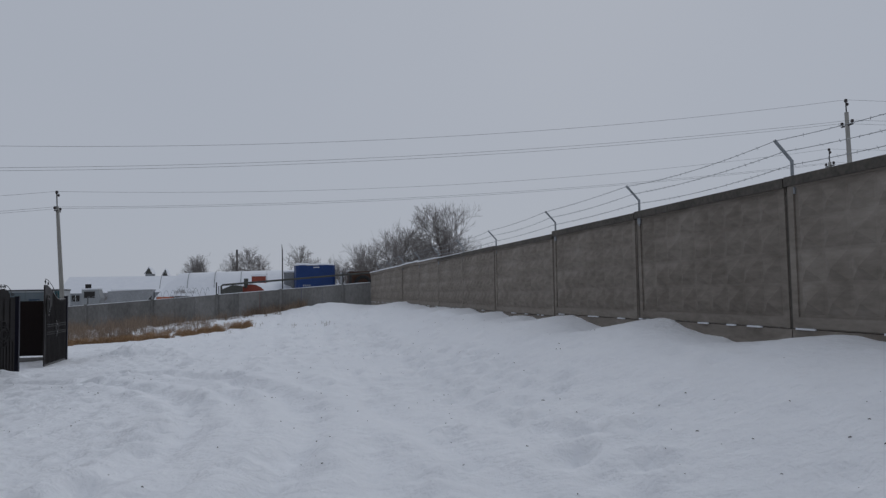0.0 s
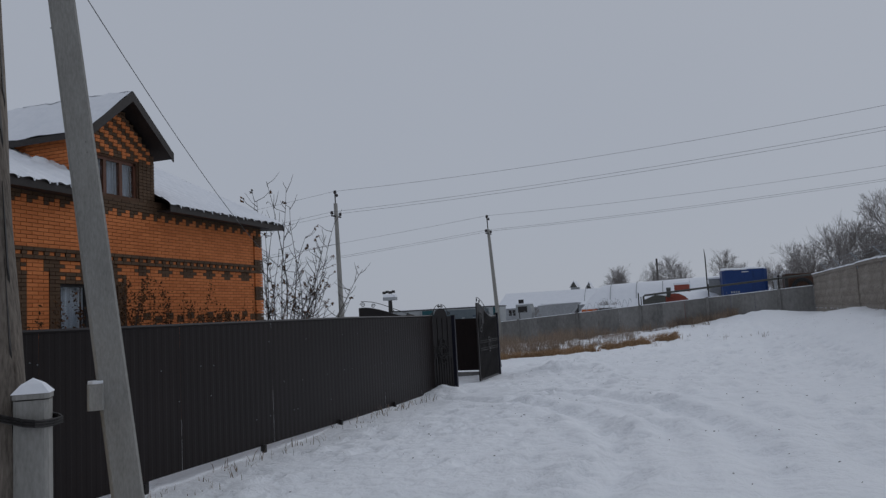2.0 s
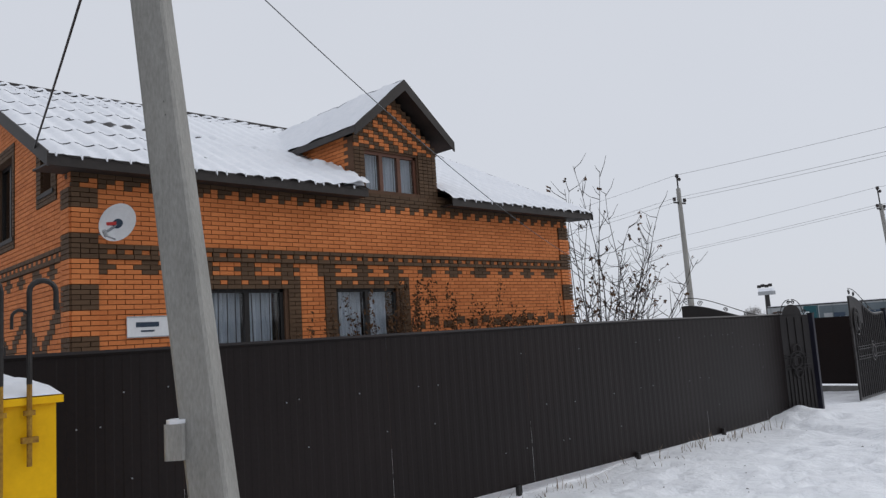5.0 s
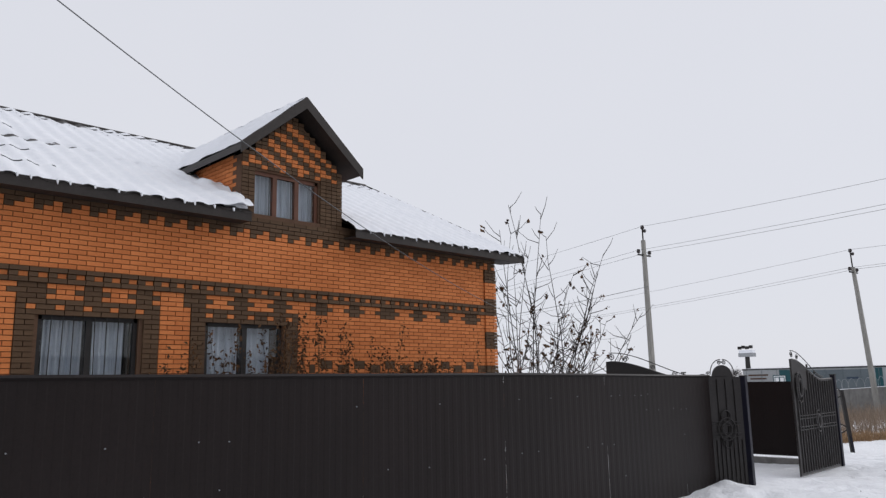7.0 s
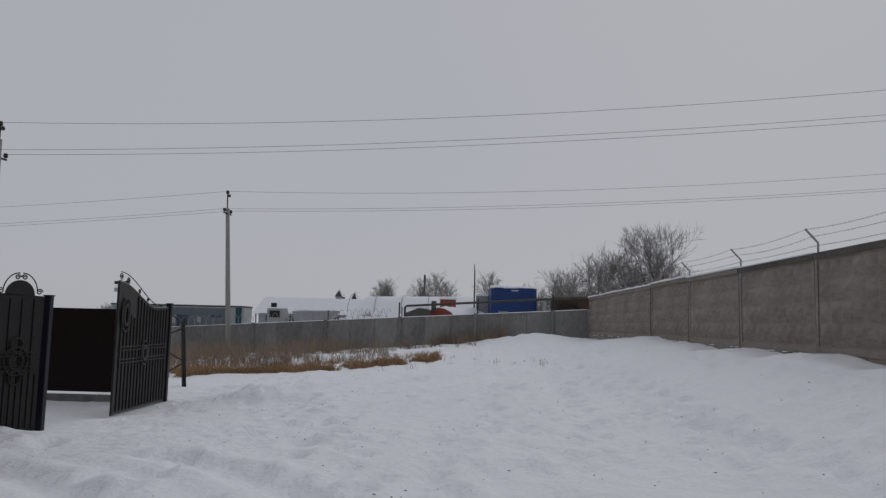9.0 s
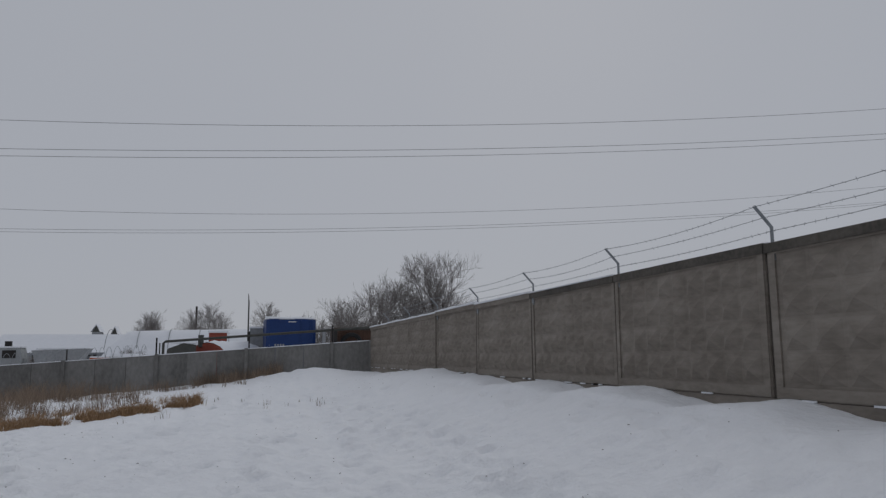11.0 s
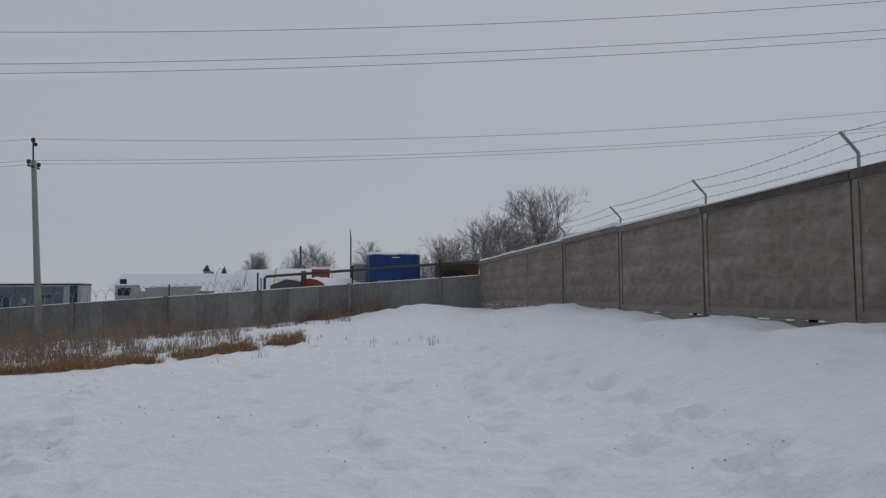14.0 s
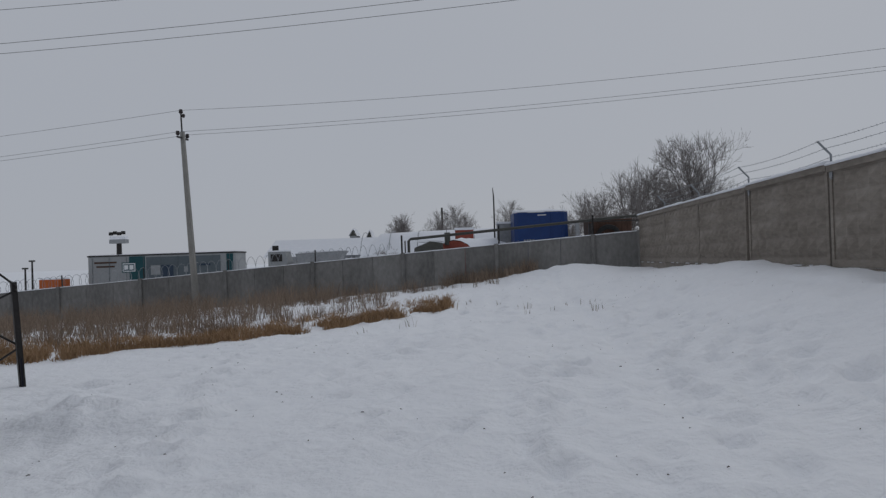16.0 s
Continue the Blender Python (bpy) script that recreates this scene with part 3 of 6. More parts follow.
def lay(plane, a0, a1, z_top, colour):
    """Courses of headers, two alike neighbours joined into a stretcher in running bond."""
    k, z = 0, Z_LOW
    n = int(round((a1 - a0) / 0.131))
    unit = (a1 - a0) / n
    while z < z_top:
        zc = z + COURSE / 2
        cells = [colour(a0 + unit * (i + 0.5), zc, k) for i in range(n)]
        dentil = 2.95 < zc < 3.04
        i = 0
        while i < n:
            two = i + 1 < n and cells[i + 1] == cells[i] and (i + k) % 2 == 0 and not dentil
            w = unit * (2 if two else 1)
            kind, proud = cells[i]
            if kind:
                (orange if kind == 1 else brown).append((plane, a0 + unit * i + w / 2, zc, w - 0.012, proud))
            i += 2 if two else 1
        z += COURSE
        k += 1


lay("front", Y0 - 0.03, Y1 + 0.03, 4.28, front_colour)
lay("gable", BACK_X, WX + 0.03, 7.1, gable_colour)

# the dormer's face: dark piers, a chequered gable over the window
D_WIN = (-34.46, -33.02, 4.32, 5.24)
D_X = WX - 0.03


def dormer_colour(y, z, k):
    if in_hole(y, z, (D_WIN,)):
        return 0, 0
    top = 6.55 - abs(y - DORM[2]) * 0.86
    if z > top - 0.1:
        return 0, 0
    if y < D_WIN[0] - 0.0 or y > D_WIN[1] + 0.02:
        if z < 5.3:
            return 2, 0.02
    if z < 4.36:
        return 2, 0.015
    if z < 5.36:
        return (1 if int((y - DORM[0]) / 0.131) % 3 == 0 and z > 5.28 else 2), 0.02
    if top - z < 0.2:
        return 2, 0.008
    return (1, 0.014) if (int((y - DORM[0]) / 0.131) + k) % 4 < 2 else (2, 0.006)


def lay_dormer():
    k, z = 0, 4.2
    while z < 6.5:
        zc = z + COURSE / 2
        step = 0.131
        for i in range(17):
            c = DORM[0] + step * (i + 0.5)
            kind, proud = dormer_colour(c, zc, k)
            if kind:
                (orange if kind == 1 else brown).append(("dormer", c, zc, 0.12, proud))
        z += COURSE
        k += 1


lay_dormer()


def brick_box(b, br):
    plane, a, z, length, proud = br
    if plane == "gable":
        b.box((a, Y0 + 0.012 - (proud + 0.02) / 2, z), (length, proud + 0.02, 0.065))
    else:
        x = D_X - 0.012 if plane == "dormer" else WX - 0.012
        b.box((x + (proud + 0.02) / 2, a, z), (proud + 0.02, length, 0.065))


picked = [br for br in orange if br[0] == "front" and br[3] > 0.2 and br[4] == 0.008 and -39.2 < br[1] < -33.2 and 3.12 < br[2] < 3.95][:300]
chosen = set(id(br) for br in picked)
b = Build()
for br in orange:
    if id(br) not in chosen:
        brick_box(b, br)
rest = part("brickwork", b, BRICK_ISL, house, "orange bricks in courses")
rest["kind"] = "stuff"
b = Build()
for br in brown:
    brick_box(b, br)
trim = part("brown_brick_trim", b, BROWN_ISL, house, "dark brown bricks in bands, quoins and surrounds")
trim["kind"] = "stuff"


def window(name, plane, a0, a1, z0, z1, panes, curtain, bars=False, deep=0.12):
    """A window set back in its wall: frame, mullions, panes, curtains and a dark sheet for the unlit room."""
    ref = (lambda u, d, z: (D_X - d if plane == "dormer" else WX - d, u, z)) if plane != "gable" else (lambda u, d, z: (u, Y0 + d, z))

    def slab(q, u0, u1, za, zb, d0, d1):
        p, r = Vector(ref(u0, d0, za)), Vector(ref(u1, d1, zb))
        c = (p + r) / 2
        q.box(c, [abs(e) for e in (r - p)])

    w = part(name, Build(), FRAME_BR, house)
    fr = Build()
    t = 0.065
    slab(fr, a0, a1, z1 - t, z1, deep, deep + 0.07)
    slab(fr, a0, a1, z0, z0 + t, deep, deep + 0.07)
    slab(fr, a0, a0 + t, z0, z1, deep, deep + 0.07)
    slab(fr, a1 - t, a1, z0, z1, deep, deep + 0.07)
    part("window_frame", fr, FRAME_BR if plane == "dormer" else STEEL_DARK, w)
    for i in range(panes):
        u0, u1 = a0 + (a1 - a0) * i / panes, a0 + (a1 - a0) * (i + 1) / panes
        if i:
            q = Build()
            slab(q, u0 - 0.045, u0 + 0.045, z0 + t, z1 - t, deep - 0.01, deep + 0.08)
            part("mullion", q, FRAME_BR if plane == "dormer" else STEEL_DARK, w)
        q = Build()
        slab(q, u0 + t * 0.8, u1 - t * 0.8, z0 + t, z1 - t, deep + 0.03, deep + 0.036)
        pane = part("pane", q, GLASS, w, "clear window glass")
        pane.visible_shadow = False
        if curtain:
            q = Build()
            n = 18
            c0, c1 = (u0 + 0.02, u1 - 0.02) if panes > 2 else (u0 + 0.04, u0 + (u1 - u0) * 0.8) if i % 2 else (u0 + (u1 - u0) * 0.2, u1 - 0.04)
            for s in range(n):
                ua, ub = c0 + (c1 - c0) * s / n, c0 + (c1 - c0) * (s + 1) / n
                da, db = deep + 0.2 + 0.03 * math.sin(s * 1.7), deep + 0.2 + 0.03 * math.sin((s + 1) * 1.7)
                q.quad(ref(ua, da, z0), ref(ub, db, z0), ref(ub, db, z1), ref(ua, da, z1))
            part("curtain", q, CURTAIN, w, "pale curtain hanging in folds")
    if bars:
        for i in range(1, 9):
            u = a0 + (a1 - a0) * i / 9
            q = Build().tube([ref(u, deep - 0.05, z0), ref(u + 0.02 * math.sin(i), deep - 0.05, z1)], 0.008, 5)
            part("window_bar", q, STEEL_DARK, w)
    # near-black sheet behind the panes: the room's shade is put into its colour
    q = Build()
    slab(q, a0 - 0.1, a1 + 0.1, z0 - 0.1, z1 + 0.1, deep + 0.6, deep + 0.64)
    part("room_backing", q, ROOM_SHADE, w)
    q = Build()
    slab(q, a0 - 0.12, a1 + 0.12, z0 - 0.07, z0, -0.05, deep)
    part("window_sill", q, SOFFIT, w)
    return w


window("window_1", "front", *FRONT_WIN[0], 2, True, True, 0.06)
window("window_2", "front", *FRONT_WIN[1], 2, True, False, 0.05)
window("window_3", "gable", *GABLE_WIN[0], 2, False)
window("window_4", "gable", *GABLE_WIN[1], 1, False)
window("window_5", "gable", *GABLE_WIN[2], 2, False)
window("window_6", "dormer", *D_WIN, 3, True, False, 0.05)


# the roof: pressed metal tiles under an uneven sheet of snow
def tile(y, s):
    return 0.024 * math.cos(2 * math.pi * y / 0.35) + 0.04 * ((s / 0.38) % 1.0)


def roof_point(y, s, h):
    n = Vector((SLOPE, 0, 1)).normalized()
    d = Vector((-1, 0, SLOPE)).normalized()
    return Vector((EAVE_X, y, EAVE_Z)) + d * s + n * h


S_LEN = math.hypot(RIDGE_X - EAVE_X, RIDGE_Z - EAVE_Z)
RY0, RY1 = Y0 - 0.45, Y1 + 0.62


def roof_sheet(y0, y1, s0, s1, dy, ds, height, keep=None):
    b = Build()
    ny, ns = int((y1 - y0) / dy) + 1, int((s1 - s0) / ds) + 1
    for j in range(ns + 1):
        for i in range(ny + 1):
            y, s = y0 + (y1 - y0) * i / ny, s0 + (s1 - s0) * j / ns
            b.v.append(tuple(roof_point(y, s, height(y, s))))
    for j in range(ns):
        for i in range(ny):
            y, s = y0 + (y1 - y0) * (i + 0.5) / ny, s0 + (s1 - s0) * (j + 0.5) / ns
            if keep is None or keep(y, s):
                b.f.append((j * (ny + 1) + i, j * (ny + 1) + i + 1, (j + 1) * (ny + 1) + i + 1, (j + 1) * (ny + 1) + i))
    return b


def clear_of_dormer(y, s):
    return not (DORM[0] - 0.05 < y < DORM[1] + 0.05 and s < 1.35)


roof = part("roof", roof_sheet(RY0, RY1, 0.0, S_LEN, 0.07, 0.095, tile, clear_of_dormer), ROOF, house, "brown pressed metal tiles", smooth=True)


def snow_depth(y, s):
    d = 0.05 + 0.03 * fbm(y, s, 1.6, 2.0)
    thin = smooth01(Y0 + 3.2, Y0 - 0.3, y) * 0.9 + 0.9 * smooth01(S_LEN - 0.9, S_LEN - 0.1, s)
    d -= 0.034 * min(1.0, thin)
    for cy, cs, ry, rs in ((-38.6, 3.2, 0.55, 0.16), (-37.2, 3.15, 0.75, 0.14), (-35.9, 2.7, 0.5, 0.06), (-31.6, 5.3, 0.7, 0.2)):
        e = ((y - cy) / ry) ** 2 + ((s - cs) / rs) ** 2
        d -= 0.13 * math.exp(-e) * (0.35 + 2.0 * abs(fbm(y, s * 2, 0.22, 8.0, 2)))
    if DORM[0] - 0.9 < y < DORM[0] + 0.1 and s < 1.6:
        d += 0.10 * smooth01(DORM[0] - 0.9, DORM[0] - 0.2, y) * (1 + 0.6 * fbm(y, s, 0.3, 5.0, 2))
    edge = 1 - smooth01(0.0, 0.10, s + 0.05 * fbm(y, 0, 0.25, 3.0, 2))
    return d - 0.03 * edge


def snow_lies(y, s):
    thin = smooth01(-36.3, -39.5, y) + 1.1 * smooth01(S_LEN - 1.5, S_LEN - 0.8, s) + 0.25 * fbm(y, s, 0.5, 30.0, 2)
    return clear_of_dormer(y, s) and not ((s / 0.38) % 1.0 > (0.885 if s < S_LEN - 1.4 else 0.72) and thin > 0.5 and (y / 0.35) % 1.0 < 0.86)


part("roof_snow", roof_sheet(RY0 + 0.03, RY1 - 0.03, 0.02, S_LEN - 0.02, 0.0583, 0.052, lambda y, s: (0.72 + 0.35 * smooth01(-35, -39, y)) * tile(y, s) + snow_depth(y, s), snow_lies),
     SNOW_ROOF, house, "uneven snow with dark tiles showing through", smooth=True)
b = Build().prism([(RIDGE_X, RY0, RIDGE_Z), (RIDGE_X, RY0, RIDGE_Z - 0.1), (2 * RIDGE_X - EAVE_X, RY0, EAVE_Z - 0.1), (2 * RIDGE_X - EAVE_X, RY0, EAVE_Z)], (0, RY1 - RY0, 0))
part("rear_slope", b, ROOF, house)
b = Build().tube([(RIDGE_X, RY0, RIDGE_Z + 0.02), (RIDGE_X, RY1, RIDGE_Z + 0.03)], 0.05, 10)
part("ridge_cap", b, ROOF, house)
# barge boards, fascia, soffit
for yy in (RY0 - 0.012, RY1 + 0.012):
    b = Build()
    for sx in (1, -1):
        ex = RIDGE_X + sx * (EAVE_X - RIDGE_X)
        b.prism([(ex, yy, EAVE_Z + 0.05), (RIDGE_X, yy, RIDGE_Z + 0.06), (RIDGE_X, yy, RIDGE_Z - 0.16), (ex, yy, EAVE_Z - 0.17)], (0, 0.024, 0))
    part("barge_board", b, SOFFIT, house)
for ya, yb in ((RY0, DORM[0] - 0.03), (DORM[1] + 0.05, RY1)):
    part("fascia", Build().box((EAVE_X - 0.03, (ya + yb) / 2, EAVE_Z - 0.06), (0.03, yb - ya, 0.17)), SOFFIT, house)
    part("soffit", Build().prism([(EAVE_X - 0.04, ya, EAVE_Z - 0.14), (WX - 0.3, ya, EAVE_Z - 0.10), (WX - 0.3, ya, EAVE_Z - 0.07), (EAVE_X - 0.04, ya, EAVE_Z - 0.11)], (0, yb - ya, 0)), SOFFIT, house)
part("end_soffit", Build().prism([(EAVE_X - 0.05, RY0, EAVE_Z - 0.10), (RIDGE_X, RY0, RIDGE_Z - 0.10), (RIDGE_X, RY0, RIDGE_Z - 0.13), (EAVE_X - 0.05, RY0, EAVE_Z - 0.13)], (0, 0.5, 0)), SOFFIT, house)
ice = Build()
rnd = random.Random(11)
y = RY0 + 0.1
while y < RY1:
    if not DORM[0] - 0.1 < y < DORM[1] + 0.1:
        ln = rnd.uniform(0.01, 0.05)
        ice.tube([(EAVE_X + 0.02, y, EAVE_Z + 0.03), (EAVE_X + 0.035, y, EAVE_Z - 0.02), (EAVE_X + 0.035, y + 0.005, EAVE_Z - ln)], [0.022, 0.013, 0.002], 5)
    y += 0.35 if rnd.random() < 0.7 else 0.175
part("icicle_fringe", ice, SNOW_CAP, house, "small icicles hanging from the eave")["kind"] = "stuff"

# dormer: core, cheeks, roof
b = Build()
b.prism([(D_X - 0.012, DORM[0], 4.1), (D_X - 0.012, D_WIN[0], 4.1), (D_X - 0.012, D_WIN[0], 5.6), (D_X - 0.012, DORM[0], 5.5)], (-0.3, 0, 0))
b.prism([(D_X - 0.012, D_WIN[1], 4.1), (D_X - 0.012, DORM[1], 4.1), (D_X - 0.012, DORM[1], 5.5), (D_X - 0.012, D_WIN[1], 5.6)], (-0.3, 0, 0))
b.prism([(D_X - 0.012, D_WIN[0], 5.24), (D_X - 0.012, D_WIN[1], 5.24), (D_X - 0.012, DORM[2] + 0.55, 5.98), (D_X - 0.012, DORM[2], 6.45), (D_X - 0.012, DORM[2] - 0.55, 5.98)], (-0.3, 0, 0))
b.box((D_X - 0.16, (D_WIN[0] + D_WIN[1]) / 2, 4.21), (0.3, D_WIN[1] - D_WIN[0], 0.22))
part("dormer_wall", b, MORTAR, house)
for yy, sgn in ((DORM[0] + 0.06, -1), (DORM[1] - 0.06, 1)):
    b = Build()
    z = 4.3
    k = 0
    while z < 5.5:
        reach = min(3.0, max(0.1, (z - roof_z(D_X)) / SLOPE))
        x = D_X - 0.31
        n = int(reach / 0.262) + 1
        for i in range(n):
            b.box((x - 0.262 * i - (0.131 if k % 2 else 0), yy + sgn * 0.052, z + 0.038), (0.25, 0.03, 0.065))
        z += COURSE
        k += 1
    cheek = part("dormer_cheek_bricks", b, BRICK_ISL, house)
    cheek["kind"] = "stuff"
    part("dormer_cheek", Build().prism([(D_X - 0.3, yy - 0.05, 4.2), (D_X - 0.3, yy - 0.05, 5.55), (D_X - 3.2, yy - 0.05, 5.55)], (0, 0.1, 0)), MORTAR, house)
D_FRONT, D_APEX, D_TIP = -17.93, 6.72, 1.33
d_back = RIDGE_X + 0.6
for sgn in (-1, 1):
    tip = (DORM[2] + sgn * D_TIP, 5.57)
    b = Build().prism([(D_FRONT, DORM[2], D_APEX), (D_FRONT, tip[0], tip[1]), (D_FRONT, tip[0], tip[1] - 0.13), (D_FRONT, DORM[2], D_APEX - 0.15)], (d_back - D_FRONT, 0, 0))
    part("dormer_roof", b, ROOF, house)
    b = Build().prism([(D_FRONT + 0.025, DORM[2], D_APEX + 0.02), (D_FRONT + 0.025, tip[0] + sgn * 0.02, tip[1] + 0.01), (D_FRONT + 0.025, tip[0] + sgn * 0.02, tip[1] - 0.2), (D_FRONT + 0.025, DORM[2], D_APEX - 0.21)], (-0.03, 0, 0))
    part("dormer_barge_board", b, SOFFIT, house)
    b, n, m = Build(), 26, 12
    for i in range(n + 1):
        for j in range(m + 1):
            u = j / m
            x = D_FRONT - 0.01 + (d_back - D_FRONT) * i / n
            e = 0.07 * (1 + fbm(x, u, 0.4, 6.0 + sgn, 2)) * min(1, 6 * (1 - u) + 0.3) * min(1.0, 0.25 + 3 * i / n)
            b.v.append((x, DORM[2] + (tip[0] - DORM[2]) * u * (1.0 + 0.03 * fbm(x, 0, 0.3, 2, 2)), D_APEX + (tip[1] - D_APEX) * u + 0.012 + e))
    b.f = [(i * (m + 1) + j, i * (m + 1) + j + 1, (i + 1) * (m + 1) + j + 1, (i + 1) * (m + 1) + j) for i in range(n) for j in range(m)]
    part("dormer_snow", b, SNOW_ROOF, house, smooth=True)
b = snow_strip([(EAVE_X - 0.12 - 0.05 * i, DORM[0] - 0.28 + 0.02 * i, roof_z(EAVE_X - 0.12 - 0.05 * i) + 0.02) for i in range(8)], 0.42, 0.2, 3)
part("snow_heap", b, SNOW_CAP, house, "lump of slid snow beside the dormer", smooth=True)
# the nearest bricks, each a block of its own
shared = {}
for br in picked:
    q = Build()
    q.box((0, 0, 0), (br[4] + 0.02, br[3], 0.065))
    if "brick" not in shared:
        ob = link("brick", q, BRICK)
        shared["brick"] = ob.data
    else:
        ob = new("brick", shared["brick"])
    ob.parent = house
    ob.location = Vector((WX - 0.012 + (br[4] + 0.02) / 2, br[1], br[2])) - BASE[house.name]

# things fixed to the house
dish = thing("satellite_dish", (-18.2, -39.62, 3.4), "round white satellite dish on the brick corner", "satellite dish")
q = Build()
n, m = 28, 6
axis = Vector((0.66, -0.70, 0.26)).normalized()
sx = axis.cross(Vector((0, 0, 1))).normalized()
sy = sx.cross(axis)
dc = Vector((-18.06, -39.43, 3.415))
q.v = [tuple(dc - axis * 0.06)]
for j in range(1, m + 1):
    for i in range(n):
        a = 2 * math.pi * i / n
        r = 0.29 * j / m
        q.v.append(tuple(dc + sx * math.cos(a) * r + sy * math.sin(a) * r * 1.08 + axis * (0.06 * (j / m) ** 2 - 0.06)))
q.f = [(0, 1 + i, 1 + (i + 1) % n) for i in range(n)] + [(1 + (j - 1) * n + i, 1 + j * n + i, 1 + j * n + (i + 1) % n, 1 + (j - 1) * n + (i + 1) % n) for j in range(1, m) for i in range(n)]
part("reflector", q, WHITE, dish, smooth=True)
part("mount_arm", Build().tube([(WX, -39.62, 3.25), (-18.17, -39.55, 3.28), tuple(dc - axis * 0.07)], 0.02, 6), GALV, dish)
part("feed_arm", Build().tube([tuple(dc - sy * 0.28), tuple(dc - sy * 0.34 + axis * 0.3)], 0.012, 6), GALV, dish)
part("feed_horn", Build().tube([tuple(dc - sy * 0.34 + axis * 0.26), tuple(dc - sy * 0.28 + axis * 0.34)], 0.03, 8), GREY_P, dish)
q = Build().tube([tuple(dc + sx * 0.02 - axis * 0.056), tuple(dc + sx * 0.02 - axis * 0.045)], 0.08, 16)
part("round_emblem", q, INK, dish, "dark round emblem")
part("red_emblem_bar", Build().box(tuple(dc + sx * 0.11 - axis * 0.038), (0.012, 0.15, 0.05), -46), RED, dish, "red emblem bar")
sign = thing("street_sign", (WX + 0.03, -38.9, 1.67), "white rectangular sign with dark print on the brick wall", "sign")
part("plate", Build().box((WX + 0.035, -38.905, 1.83), (0.02, 0.66, 0.33), ch=0.006), WHITE, sign)
part("print_bar", Build().box((WX + 0.048, -38.92, 1.865), (0.006, 0.36, 0.075)), INK, sign)
part("small_print_bar", Build().box((WX + 0.048, -38.92, 1.765), (0.006, 0.21, 0.026)), INK, sign)
for dz in (-0.155, 0.155):
    part("sign_edge", Build().box((WX + 0.05, -38.905, 1.83 + dz), (0.008, 0.66, 0.012)), GREY_P, sign)
ac = thing("air_conditioner", (-24.45, Y0 - 0.25, 4.1), "grey-white outdoor air conditioner unit on the gable wall", "air conditioner")
part("casing", Build().box((-24.45, Y0 - 0.25, 4.42), (0.72, 0.27, 0.5), ch=0.03), GREY_P, ac)
q = Build().tube([(-24.33, Y0 - 0.386, 4.42), (-24.33, Y0 - 0.40, 4.42)], 0.19, 18)
part("fan_grille", q, STEEL_DARK, ac)
for dx in (-0.25, 0.25):
    part("wall_bracket", Build().box((-24.45 + dx, Y0 - 0.16, 4.15), (0.03, 0.32, 0.04)), GALV, ac)


# ---- the brown sheet fence, its gate and the side fence ----
FX = -13.05


def ribbed(y0, y1, z_top, z_bot, at_x=FX, pitch=0.145):
    """A profiled steel sheet standing along y, ribs upright."""
    b = Build()
    pts = []
    y = y0
    while y < y1 - 0.001:
        for u, d in ((0.0, 0.0), (0.42, 0.0), (0.50, 0.0019), (0.92, 0.0019)):
            pts.append((at_x + d, min(y1, y + u * pitch)))
        y += pitch
    pts.append((at_x, y1))
    n = len(pts)
    for zz in (0, 1):
        for x, yy in pts:
            b.v.append((x, yy, z_top(yy) if zz else z_bot(yy)))
    for x, yy in pts[::-1]:
        b.v.append((x - 0.003, yy, z_top(yy)))
    b.f = [(i, i + 1, n + i + 1, n + i) for i in range(n - 1)] + [(n + i, n + i + 1, 3 * n - 2 - i, 3 * n - 1 - i) for i in range(n - 1)]
    return b


top_line = lambda y: 1.43 - 0.05 * smooth01(-34, -28, y)
bot_line = lambda y: -0.50 - 0.10 * smooth01(-40, -30, y)
front_fence = thing("sheet_fence", (FX, -41, -0.7), "long dark brown profiled steel sheet fence on posts", "fence")
SHEET_W = 1.16
k = 0
y = -53.5
while y < -28.15:
    y1 = min(y + SHEET_W, -28.1)
    part("steel_sheet", ribbed(y, y1, top_line, bot_line, FX + 0.002 * (k % 2)), SHEET, front_fence)
    y += SHEET_W
    k += 1
for k in range(10):
    yy = -28.2 - 2.72 * k
    part("fence_post", Build().box((FX - 0.05, yy, 0.30), (0.06, 0.06, 2.24)), STEEL_DARK, front_fence)
    part("post_foot", Build().box((FX + 0.035, yy - 0.1, -0.62), (0.05, 0.06, 0.22)), STEEL_DARK, front_fence)
for zz in (-0.1, 1.05):
    part("fence_rail", Build().prism([(FX - 0.03, -53.5, zz), (FX - 0.06, -53.5, zz), (FX - 0.06, -53.5, zz + 0.04), (FX - 0.03, -53.5, zz + 0.04)], (0, 25.4, 0)), STEEL_DARK, front_fence)
b = Build().tube([(FX + 0.008, -53.5 + i * 1.016, top_line(-53.5 + i * 1.016) + 0.004) for i in range(26)], 0.024, 4)
part("cap_rail", b, SHEET, front_fence)
rnd = random.Random(3)
screw_mesh = None
for _ in range(60):
    yy, zz = rnd.uniform(-45, -29), rnd.choice((-0.1, 0.4, 0.85, 1.1)) + rnd.uniform(-0.02, 0.02)
    if screw_mesh is None:
        screw = link("screw_head", Build().tube([(0.015, 0, 0), (0.024, 0, 0)], 0.007, 6), GALV)
        screw_mesh = screw.data
    else:
        screw = new("screw_head", screw_mesh)
    screw.parent = front_fence
    screw.location = Vector((FX, yy, zz)) - BASE[front_fence.name]

